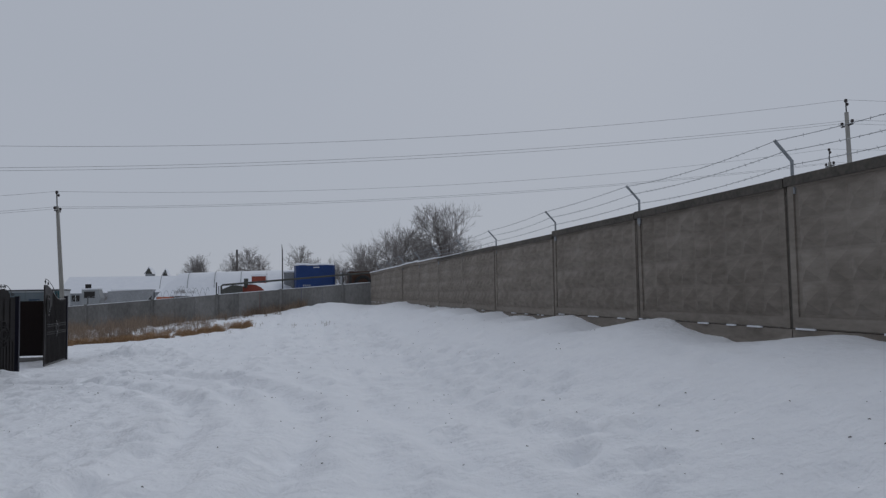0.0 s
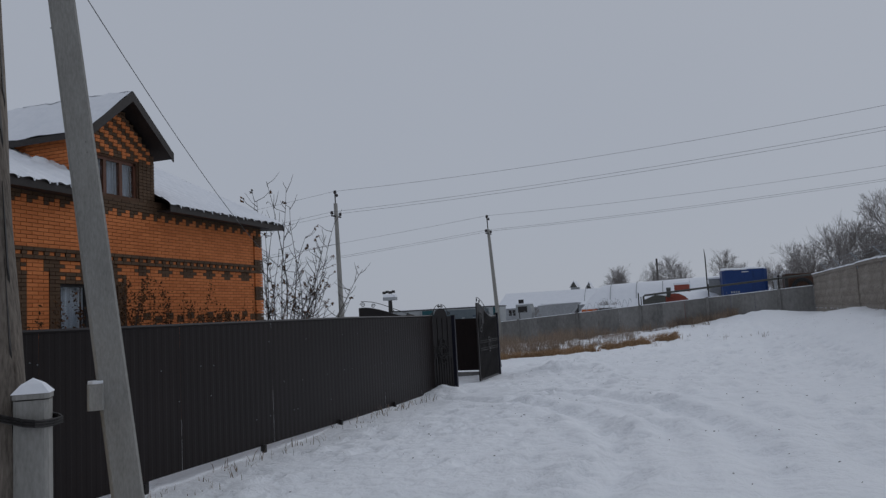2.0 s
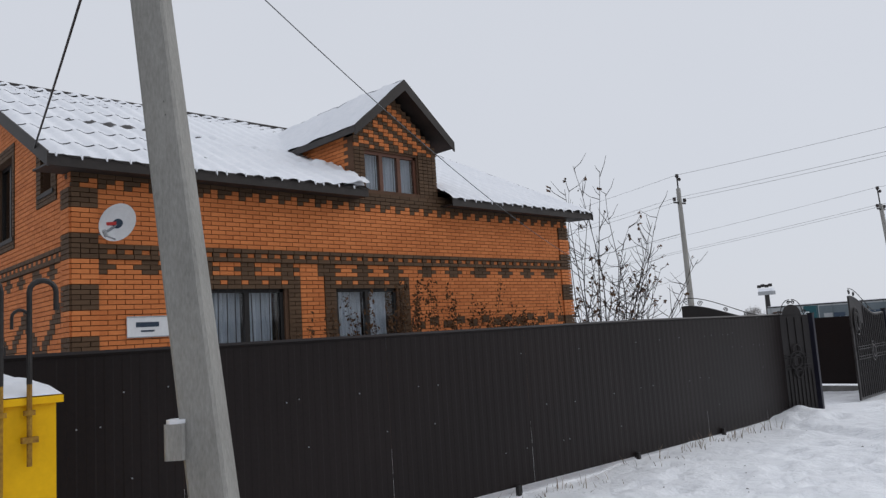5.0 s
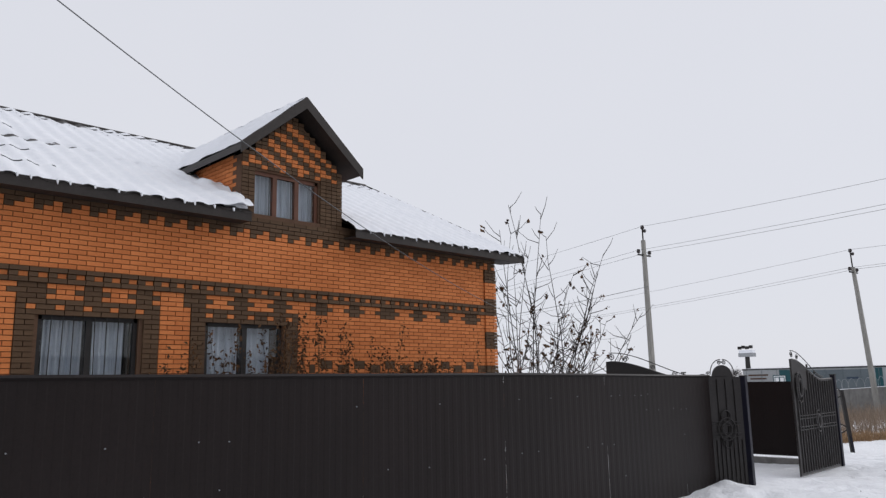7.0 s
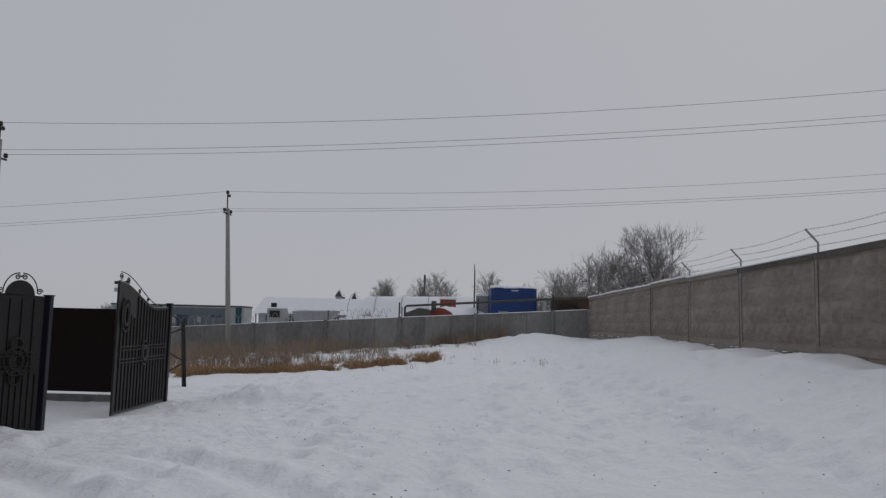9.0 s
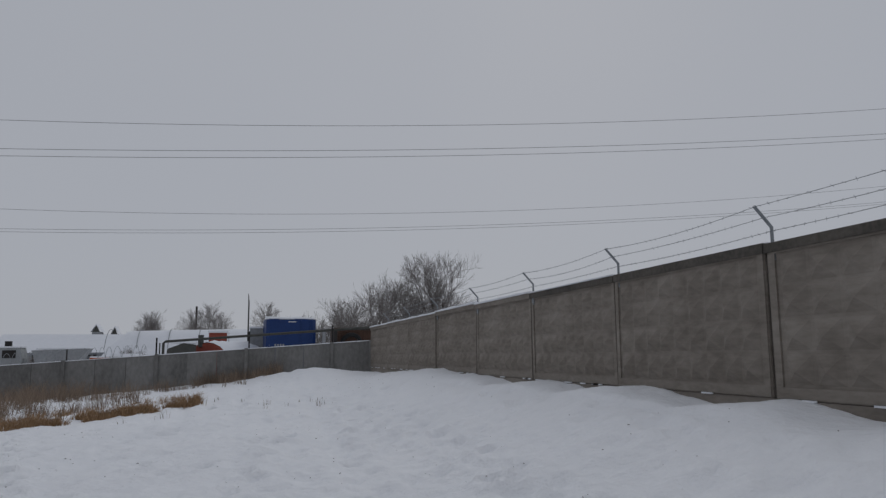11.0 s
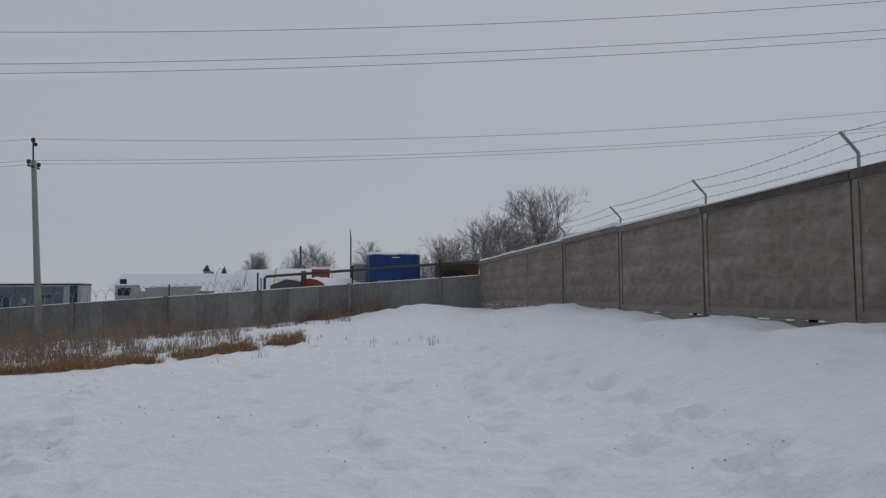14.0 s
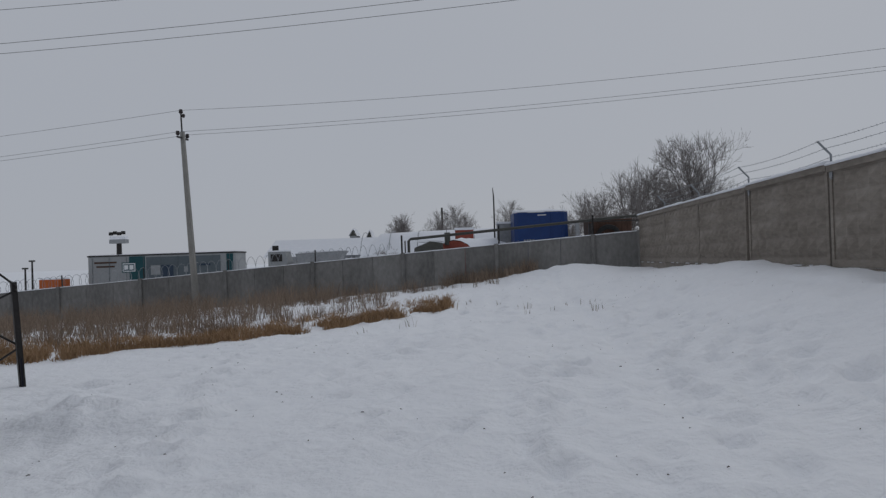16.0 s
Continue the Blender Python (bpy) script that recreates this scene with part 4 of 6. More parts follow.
side_fence = thing("side_fence", (-20, -22.8, -0.7), "dark brown profiled sheet fence across the yard's end", "fence")
for k in range(12):
    xa = -13.0 - 1.16 * k
    q = ribbed(0, 1.16, lambda y: 1.24, lambda y: -0.48, 0.0)
    q.v = [(xa - p[1], -22.8 - p[0], p[2]) for p in q.v]
    part("steel_sheet", q, SHEET, side_fence)
for k in range(5):
    part("fence_post", Build().box((-13.0 - 2.9 * k, -22.74, 0.2), (0.06, 0.06, 2.0)), STEEL_DARK, side_fence)
part("bottom_beam", Build().box((-19.5, -22.86, -0.6), (13.5, 0.16, 0.14), ch=0.02), CONCRETE_GREY, side_fence)


def scroll(c, r, turns, u, v, flip=1, thick=0.009):
    """A flat wrought-iron spiral about c in the plane of u and v."""
    pts = []
    n = int(14 * turns)
    for i in range(n + 1):
        a = 2 * math.pi * turns * i / n
        q = r * (1 - 0.8 * i / n)
        pts.append(Vector(c) + Vector(u) * math.cos(a) * q * flip + Vector(v) * math.sin(a) * q)
    return Build().tube(pts, thick, 5)


def gate_leaf(name, label, hinge, free, z_lo, z_hinge, z_free):
    """A leaf with an S-curved top rising to its free edge, ribs, a double band and an oval ornament."""
    h, f = Vector((*hinge, 0)), Vector((*free, 0))
    d = (f - h).normalized()
    w = (f - h).length
    nrm = Vector((-d.y, d.x, 0))
    if nrm.x < 0:
        nrm = -nrm
    up = Vector((0, 0, 1))
    g = thing(name, (hinge[0], hinge[1], z_lo), label, "gate")
    top = lambda u: z_hinge + (z_free - z_hinge) * smooth01(0.25, 0.95, u / w) - 0.03 * math.sin(math.pi * u / w)
    n = 24
    ring = [h + d * (w * i / n) + up * top(w * i / n) for i in range(n + 1)] + [h + d * w + up * z_lo, h + up * z_lo]
    part("leaf_plate", Build().prism([p - nrm * 0.015 for p in ring], nrm * 0.03), GATE, g)
    bd = Build().tube([p for p in ring] + [ring[0]], 0.02, 6)
    part("leaf_border", bd, GATE, g)
    for i in range(1, 17):
        u = w * i / 17
        part("upright_rib", Build().tube([h + d * u + nrm * 0.026 + up * (z_lo + 0.05), h + d * u + nrm * 0.026 + up * (top(u) - 0.04 - (0.45 if u > w * 0.7 else 0.0))], 0.011, 5), GATE, g)
    for zz in (0.28, 0.34, 0.50, 0.56):
        part("cross_band", Build().tube([h + d * 0.1 + nrm * 0.038 + up * zz, h + d * (w - 0.1) + nrm * 0.038 + up * zz], 0.012, 5), GATE, g)
    for cu, cz, ru, rz in ((w * 0.5, 0.42, 0.15, 0.22), (w * 0.88, 1.12, 0.17, 0.30)):
        pts = [h + d * (cu + ru * math.cos(2 * math.pi * i / 20)) + nrm * 0.04 + up * (cz + rz * math.sin(2 * math.pi * i / 20)) for i in range(21)]
        part("oval_ornament", Build().tube(pts, 0.016, 6), GATE, g)
        pts = [h + d * (cu + ru * 0.6 * math.cos(2 * math.pi * i / 20)) + nrm * 0.04 + up * (cz + rz * 0.6 * math.sin(2 * math.pi * i / 20)) for i in range(21)]
        part("inner_ornament", Build().tube(pts, 0.03, 6), GATE, g)
    for u, r, fl in ((w * 0.96, 0.07, 1), (w * 0.84, 0.06, -1), (w * 0.62, 0.05, 1), (w * 0.45, 0.05, -1)):
        part("scroll", scroll(h + d * u + up * (top(u) + r + 0.02), r, 1.6, d, up, fl), STEEL_DARK, g)
    pts = [h + d * (w * (0.98 - 0.75 * i / 12)) + up * (top(w * (0.98 - 0.75 * i / 12)) + 0.02 + 0.16 * math.sin(math.pi * (1 - i / 12) * 0.5 + 0.2)) for i in range(13)]
    part("top_scroll_bar", Build().tube(pts, 0.009, 5), STEEL_DARK, g)
    return g


gate_leaf("gate_leaf", "dark ornate gate leaf with an S-curved top, standing closed", (-12.62, -23.05), (-12.58, -25.45), -0.60, 1.30, 1.70)
gate_leaf("gate_leaf", "dark ornate gate leaf swung open into the yard", (-12.78, -27.62), (-15.05, -28.32), -0.58, 1.32, 1.70)
for x, y in ((-12.62, -22.98), (-12.64, -27.55)):
    gp = thing("gate_post", (x, y, -0.75), "square navy and black steel gate post", "gate post", "gate posts")
    part("post", Build().box((x, y, 0.32), (0.10, 0.10, 2.1), ch=0.008), NAVY, gp)
    part("post_cap", Build().box((x, y, 1.375), (0.12, 0.12, 0.02), ch=0.008), STEEL_DARK, gp)
ret = thing("gate_return_panel", (-12.9, -27.85, -0.7), "narrow ribbed gate side panel with a round ornament", "gate panel")
p0, p1 = Vector((-13.1, -28.12, 0)), Vector((-12.68, -27.6, 0))
dd = (p1 - p0).normalized()
nn = Vector((dd.y, -dd.x, 0))
part("panel_plate", Build().prism([p0 + Vector((0, 0, -0.58)), p1 + Vector((0, 0, -0.58)), p1 + Vector((0, 0, 1.36)), p0 + Vector((0, 0, 1.39))], -nn * 0.025), GATE, ret)
for i in range(8):
    c = p0 + (p1 - p0) * ((i + 0.7) / 8.4) + nn * 0.012
    part("upright_rib", Build().tube([c + Vector((0, 0, -0.52)), c + Vector((0, 0, 0.24 if i % 2 else 1.32))], 0.013, 5), GATE, ret)
for zz in (0.30, 0.36, 0.50, 0.56):
    part("cross_band", Build().tube([p0 + dd * 0.08 + nn * 0.03 + Vector((0, 0, zz)), p1 - dd * 0.08 + nn * 0.03 + Vector((0, 0, zz))], 0.011, 5), GATE, ret)
cc = (p0 + p1) / 2 + nn * 0.035
for r, zc in ((0.16, 0.43), (0.09, 0.43), (0.08, 0.66), (0.08, 0.2)):
    pts = [cc + dd * r * math.cos(2 * math.pi * i / 18) + Vector((0, 0, zc + r * 1.25 * math.sin(2 * math.pi * i / 18))) for i in range(19)]
    part("round_ornament", Build().tube(pts, 0.014, 5), GATE, ret)
ring = [(p0 + p1) / 2 + dd * 0.2 * math.cos(math.pi * i / 14) + Vector((0, 0, 1.36 + 0.22 * math.sin(math.pi * i / 14))) for i in range(15)]
part("arched_top", Build().prism(ring, -nn * 0.02), GATE, ret)
for fl in (-1, 1):
    c = (p0 + p1) / 2
    part("scroll", scroll(c + dd * fl * 0.26 + Vector((0, 0, 1.42)), 0.045, 1.5, dd, (0, 0, 1), fl), STEEL_DARK, ret)
    part("scroll", scroll(c + dd * fl * 0.045 + Vector((0, 0, 1.62)), 0.04, 1.5, dd, (0, 0, 1), -fl), STEEL_DARK, ret)
    pts = [c + dd * fl * (0.02 + 0.21 * math.sin(0.5 * math.pi * i / 8)) + Vector((0, 0, 1.68 - 0.28 * (1 - math.cos(0.5 * math.pi * i / 8)))) for i in range(9)]
    part("scroll_bar", Build().tube(pts, 0.009, 5), STEEL_DARK, ret)
lat = thing("lattice_post", (-13.5, -19.41, -0.9), "thin dark steel post with diagonal brace bars beside the gate", "post")
part("post", Build().tube([(-13.49, -19.41, -0.95), (-13.65, -19.36, 0.97)], 0.058, 4), STEEL_DARK, lat)
part("post_face", Build().tube([(-13.455, -19.47, -0.9), (-13.50, -19.455, -0.2)], 0.02, 4), NAVY, lat)
for za, zb in ((1.4, 0.9), (0.55, 0.85), (0.35, 0.0), (-0.45, -0.05)):
    part("brace", Build().tube([(-13.58, -19.39, zb), (-14.25, -19.39, za)], 0.018, 5), STEEL_DARK, lat)


# ---- poles, wires and the gas box by the near fence ----
def lean(p0, p1, z):
    u = (z - p0[2]) / (p1[2] - p0[2])
    return Vector((p0[0] + (p1[0] - p0[0]) * u, p0[1] + (p1[1] - p0[1]) * u, z))


wood = thing("wooden_utility_pole", (-9.86, -43.83, -0.7), "weathered grey wooden utility pole lashed to a concrete stub", "utility pole")
W0, W1 = (-9.877, -43.822, -0.4), (-11.21, -43.174, 7.6)
pts, rad = [], []
for i in range(26):
    z = -0.6 + 8.3 * i / 25
    p = lean(W0, W1, z)
    pts.append(p + Vector((0.006 * math.sin(z * 2.3), 0.008 * math.sin(z * 1.7 + 1), 0)))
    rad.append(0.1 - 0.003 * (z + 0.6) + 0.003 * math.sin(z * 5.1))
part("shaft", Build().tube(pts, rad, 18), POLE_WOOD, wood, smooth=True)
for k in range(13):
    z = rnd.uniform(0.3, 5.2)
    a = rnd.uniform(-1.25, 0.45)
    c = lean(W0, W1, z)
    r = 0.1015 - 0.003 * (z + 0.6)
    d = Vector((math.cos(a), math.sin(a), 0))
    part("shrinkage_crack", Build().prism([c + d * (r + 0.001) + Vector((0, 0, -0.3)), c + d * (r + 0.001) + Vector((0.006, 0.006, 0)), lean(W0, W1, z + 0.6) + d * (r + 0.0005), c + d * (r + 0.001) + Vector((-0.004, -0.004, 0.08))], -d * 0.01), STEEL_DARK, wood)
wt = lean(W0, W1, 7.5)
part("crossarm", Build().box(wt + Vector((0, 0, -0.3)), (0.09, 1.2, 0.09)), POLE_WOOD, wood)
for dy in (-0.5, 0.5):
    part("insulator", Build().tube([wt + Vector((0, dy, -0.26)), wt + Vector((0, dy, -0.14)), wt + Vector((0, dy, -0.08))], [0.03, 0.045, 0.02], 8), CERAMIC, wood)
stub = thing("concrete_stub", (-9.91, -43.72, -0.7), "square concrete stub with a snowy pyramid top", "concrete post")
q = Build()
S0, S1 = Vector((-9.91, -43.72, -0.6)), Vector((-9.91, -43.72, 1.03))
ang = 38
part("post", Build().box((S0 + S1) / 2, (0.175, 0.175, 1.63), ang, 0.02), POLE_CON, stub)
tc = (S0 + S1) / 2
q.box((tc.x, tc.y, 1.052), (0.186, 0.186, 0.03), ang, 0.022)
part("post_head", q, POLE_CON, stub)
a = radians(ang)
ring = [Vector((tc.x + 0.097 * (u * math.cos(a) - v * math.sin(a)), tc.y + 0.097 * (u * math.sin(a) + v * math.cos(a)), 1.067)) for u, v in ((1, 1), (-1, 1), (-1, -1), (1, -1))]
mid = [Vector((tc.x, tc.y, 0)) + (Vector((p.x, p.y, 0)) - Vector((tc.x, tc.y, 0))) * 0.55 + Vector((0, 0, 1.118)) for p in ring]
q = Build().add(ring + mid + [Vector((tc.x, tc.y, 1.150))], [(i, (i + 1) % 4, 4 + (i + 1) % 4, 4 + i) for i in range(4)] + [(4 + i, 4 + (i + 1) % 4, 8) for i in range(4)] + [(3, 2, 1, 0)])
solo("snow_cap", q, SNOW_CAP, "pointed cap of snow on the concrete stub", "snow", (tc.x, tc.y, 1.03), smooth=False)
strap = thing("steel_strap", (tc.x, tc.y, 0.7), "twisted wire and dark strap lashing the stub to the pole", "strap")
band = []
for i in range(21):
    u = 2 * math.pi * i / 20
    wp = lean(W0, W1, 0.9)
    mx, my = (tc.x + wp.x) / 2, (tc.y + wp.y) / 2
    ax = Vector((wp.x - tc.x, wp.y - tc.y, 0))
    ln = ax.length / 2 + 0.112
    ax.normalize()
    sd = Vector((-ax.y, ax.x, 0))
    e = Vector((mx, my, 0.94)) + ax * ln * max(-1, min(1, 1.25 * math.cos(u))) + sd * 0.12 * max(-1, min(1, 1.3 * math.sin(u))) + Vector((0, 0, 0.04 * math.cos(u)))
    band.append(e)
for dz in (-0.014, 0.0, 0.014):
    part("strap_turn", Build().tube([p + Vector((0, 0, dz)) for p in band], 0.008, 6), STEEL_DARK, strap)
kn = max(band, key=lambda p: -0.54 * p.x - 0.84 * p.y)
part("twisted_wire", Build().tube([kn + Vector((0.04 * math.cos(1.3 * i), 0.04 * math.sin(1.3 * i), -0.03 + 0.01 * i)) for i in range(9)], 0.008, 5), GALV, strap)

strut = thing("concrete_strut_pole", (-11.55, -41.15, -0.75), "leaning grey concrete utility pole", "utility pole")
T0, T1 = (-11.51, -41.131, -0.5), (-12.279, -41.669, 8.0)


def con_pole(ob, p0, p1, z0, z1, w0, w1, rz):
    q, n = Build(), 12
    for i in range(n + 1):
        z = z0 + (z1 - z0) * i / n
        c = lean(p0, p1, z)
        w = (w0 + (w1 - w0) * i / n) / 2
        ch = 0.16 * w
        for x, y in ((w, -w + ch), (w, w - ch), (w - ch, w), (-w + ch, w), (-w, w - ch), (-w, -w + ch), (-w + ch, -w), (w - ch, -w)):
            a = radians(rz)
            q.v.append((c.x + x * math.cos(a) - y * math.sin(a), c.y + x * math.sin(a) + y * math.cos(a), z))
    q.f = [(i * 8 + k, i * 8 + (k + 1) % 8, (i + 1) * 8 + (k + 1) % 8, (i + 1) * 8 + k) for i in range(n) for k in range(8)] + [tuple(range(7, -1, -1)), tuple(n * 8 + k for k in range(8))]
    return part("shaft", q, POLE_CON, ob)


con_pole(strut, T0, T1, -0.8, 8.2, 0.285, 0.2, 45)
for z in (0.75, 2.3, 3.9):
    c = lean(T0, T1, z)
    part("casting_seam", Build().box(c, (0.2445 - 0.0089 * z, 0.2445 - 0.0089 * z, 0.008), 45, 0.02), CONCRETE_TOP, strut)
for z in (0.95, 0.99):
    c = lean(T0, T1, z)
    part("wire_tie", Build().box(c, (0.24, 0.24, 0.004), 45, 0.02), GALV, strut)
for z in (2.75, 3.1, 3.2):
    c = lean(T0, T1, z)
    part("step_hole", Build().tube([c + Vector((0.10, -0.045, 0)), c + Vector((0.12, -0.05, 0))], 0.012, 8), STEEL_DARK, strut)
c = lean(T0, T1, 1.55)
part("groove", Build().box(c + Vector((0.125, 0.0, 0)), (0.01, 0.012, 0.36), 0), CONCRETE_TOP, strut)
c = lean(T0, T1, 4.3)
part("wire_eye", Build().tube([c + Vector((-0.02 - 0.04 * math.sin(0.6 * i), -0.11 - 0.04 * math.cos(0.6 * i), 0.01 * i)) for i in range(9)], 0.006, 5), GALV, strut)
ms = thing("junction_box", (-11.67, -41.40, 0.69), "small pale junction box fixed to the concrete pole", "junction box")
part("box", Build().box((-11.67, -41.40, 0.80), (0.14, 0.16, 0.24), 45, 0.015), POLE_CON, ms)
part("bracket", Build().box((-11.64, -41.30, 0.80), (0.16, 0.05, 0.05), 45), GALV, ms)
solo("snow_cap", Build().box((-11.67, -41.40, 0.93), (0.13, 0.15, 0.035), 45, 0.04), SNOW_CAP, "small cap of snow on the junction box", "snow", (-11.67, -41.40, 0.92))

gas = thing("gas_box", (-12.31, -42.32, -0.65), "bright yellow steel gas regulator box with rusty pipes", "gas box")
bx0, bx1, by0, by1, bz = -12.74, -11.87, -42.51, -42.11, 1.155
part("cabinet", Build().box(((bx0 + bx1) / 2, (by0 + by1) / 2, 0.285), (bx1 - bx0, by1 - by0, 1.69)), YELLOW, gas)
part("lid", Build().box(((bx0 + bx1) / 2, (by0 + by1) / 2, bz), (bx1 - bx0 + 0.07, by1 - by0 + 0.07, 0.045)), YELLOW, gas)
part("door_panel", Build().box(((bx0 + bx1) / 2, by0 - 0.006, 0.3), (bx1 - bx0 - 0.09, 0.012, 1.45)), YELLOW, gas)
part("door_gap", Build().box(((bx0 + bx1) / 2 + 0.02, by0 - 0.013, 1.035), (bx1 - bx0 - 0.10, 0.006, 0.016)), STEEL_DARK, gas)
part("hinge", Build().box((bx1 - 0.05, by0 - 0.02, 1.02), (0.05, 0.03, 0.05)), STEEL_DARK, gas)
part("door_lock", Build().box((bx0 + 0.42, by0 - 0.025, 0.83), (0.20, 0.03, 0.17)), GREY_P, gas)
part("lock_handle", Build().box((bx0 + 0.35, by0 - 0.05, 0.745), (0.12, 0.03, 0.04)), STEEL_DARK, gas)
part("instruction_sheet", Build().box((bx0 + 0.20, by0 - 0.016, 0.89), (0.23, 0.006, 0.27)), WHITE, gas, "white printed sheet with blue edges")
for dz in (0.12, -0.12):
    part("sheet_edge", Build().box((bx0 + 0.20, by0 - 0.021, 0.89 + dz), (0.23, 0.004, 0.035)), BLUE_PR, gas)
for i in range(6):
    part("print_bar", Build().box((bx0 + 0.19, by0 - 0.021, 0.97 - 0.03 * i), (0.15, 0.004, 0.007)), GREY_P, gas)
part("warning_notice", Build().box((bx0 + 0.43, by0 - 0.016, 0.64), (0.36, 0.006, 0.14)), PINK, gas, "salmon warning notice")
part("warning_mark", Build().box((bx0 + 0.46, by0 - 0.021, 0.64), (0.16, 0.004, 0.05)), RUST, gas)
part("stencil_bar", Build().box((bx1 - 0.16, by0 - 0.014, 0.88), (0.2, 0.004, 0.05)), RUST, gas)
part("stencil_bar", Build().box((bx1 - 0.16, by0 - 0.014, 0.79), (0.24, 0.004, 0.045)), RUST, gas)
part("stencil_bar", Build().box((bx1 - 0.20, by0 - 0.014, 0.49), (0.3, 0.004, 0.06)), RUST, gas)
ring = [(bx1 - 0.13 + 0.045 * math.cos(2 * math.pi * i / 16), by0 - 0.012, 0.975 + 0.065 * math.sin(2 * math.pi * i / 16)) for i in range(16)]
part("oval_sticker", Build().prism(ring, (0, -0.005, 0)), WHITE, gas, "small white oval sticker")
part("sticker_mark", Build().box((bx1 - 0.13, by0 - 0.019, 0.975), (0.05, 0.004, 0.06)), RED, gas)
for yy, zb, hr in ((by0 + 0.075, 0.30, -0.105), (by0 + 0.235, 0.76, 0.078)):
    part("rusty_pipe", Build().tube([(bx1 + 0.04, yy, zb), (bx1 + 0.04, yy, 1.28)], 0.016, 8), RUST, gas)
    part("pipe_valve", Build().box((bx1 + 0.045, yy, zb + 0.16), (0.05, 0.09, 0.035)), RUST, gas)
    part("pipe_flange", Build().tube([(bx1 + 0.04, yy, 1.07), (bx1 + 0.04, yy, 1.10)], 0.035, 10), RUST, gas)
    hp = [(bx1 + 0.04, yy, 1.26), (bx1 + 0.04, yy, 1.84)] + [(bx1 + 0.04 - 0.0, yy + hr - hr * math.cos(math.pi * i / 8), 1.84 + abs(hr) * 0.9 * math.sin(math.pi * i / 8)) for i in range(1, 9)] + [(bx1 + 0.04, yy + 2 * hr, 1.72)]
    part("vent_hoop", Build().tube(hp, 0.017, 8), STEEL_DARK, gas, "dark hooped vent pipe")
q, n = Build(), 12
for j in range(n + 1):
    for i in range(n + 1):
        u, v = i / n, j / n
        hgt = 0.012 + 0.14 * (max(0.0, math.sin(math.pi * u)) * max(0.0, math.sin(math.pi * v))) ** 0.45 * (1 + 0.35 * fbm(u * 2, v * 2, 0.8, 3, 2))
        q.v.append((bx0 - 0.03 + (bx1 - bx0 + 0.06) * u, by0 - 0.03 + (by1 - by0 + 0.06) * v, bz + 0.018 + hgt))
q.f = [(j * (n + 1) + i, j * (n + 1) + i + 1, (j + 1) * (n + 1) + i + 1, (j + 1) * (n + 1) + i) for j in range(n) for i in range(n)]
solo("snow_cap", q, SNOW_CAP, "rounded cushion of snow on the yellow gas box", "snow", ((bx0 + bx1) / 2, (by0 + by1) / 2, bz), smooth=True)
gp = thing("gas_pipeline", (-13.6, -42.0, -0.7), "cream painted gas pipe on low supports behind the fence", "pipe")
bend = [(-13.55, -42.05, -0.5), (-13.55, -42.05, 1.75)] + [(-13.55 - 0.12 * (1 - math.cos(0.5 * math.pi * i / 6)), -42.05, 1.75 + 0.12 * math.sin(0.5 * math.pi * i / 6)) for i in range(1, 7)] + [(-14.6, -42.05, 1.87)]
part("riser", Build().tube(bend, 0.038, 10), CREAM, gp, smooth=True)
part("run", Build().tube([(-14.5, -42.05, 1.87), (-22, -42.3, 1.84), (-34, -42.6, 1.8)], 0.052, 10), CREAM, gp, smooth=True)
part("branch", Build().tube([(-17.3, -42.1, 1.9), (-17.5, -42.25, 2.02), (-21, -43.6, 2.05), (-30, -47.0, 2.05)], 0.058, 10), CREAM, gp, smooth=True)
hp = [(-13.2, -41.92, 0.9), (-13.2, -41.92, 1.75)] + [(-13.2, -41.92 - 0.06 + 0.06 * math.cos(math.pi * i / 8), 1.75 + 0.06 * math.sin(math.pi * i / 8)) for i in range(1, 9)] + [(-13.2, -42.04, 1.66)]
part("small_vent_hoop", Build().tube(hp, 0.013, 8), STEEL_DARK, gp)
part("valve_body", Build().tube([(-13.55, -42.05, 1.36), (-13.55, -42.05, 1.53)], 0.055, 10), STEEL_DARK, gp)
part("rust_joint", Build().tube([(-13.9, -42.03, 1.87), (-14.25, -42.04, 1.87)], 0.056, 10), RUST, gp)
for xx in (-16.3, -22.0, -28.0):
    part("support_post", Build().box((xx, -42.12, 0.55), (0.07, 0.07, 2.6)), STEEL_DARK, gp)
    part("support_arm", Build().box((xx, -42.12, 1.80), (0.34, 0.06, 0.05)), STEEL_DARK, gp)


# ---- the power lines ----
def catenary(a, b, sag, n=26):
    a, b = Vector(a), Vector(b)
    return [a + (b - a) * (i / n) - Vector((0, 0, 4 * sag * (i / n) * (1 - i / n))) for i in range(n + 1)]


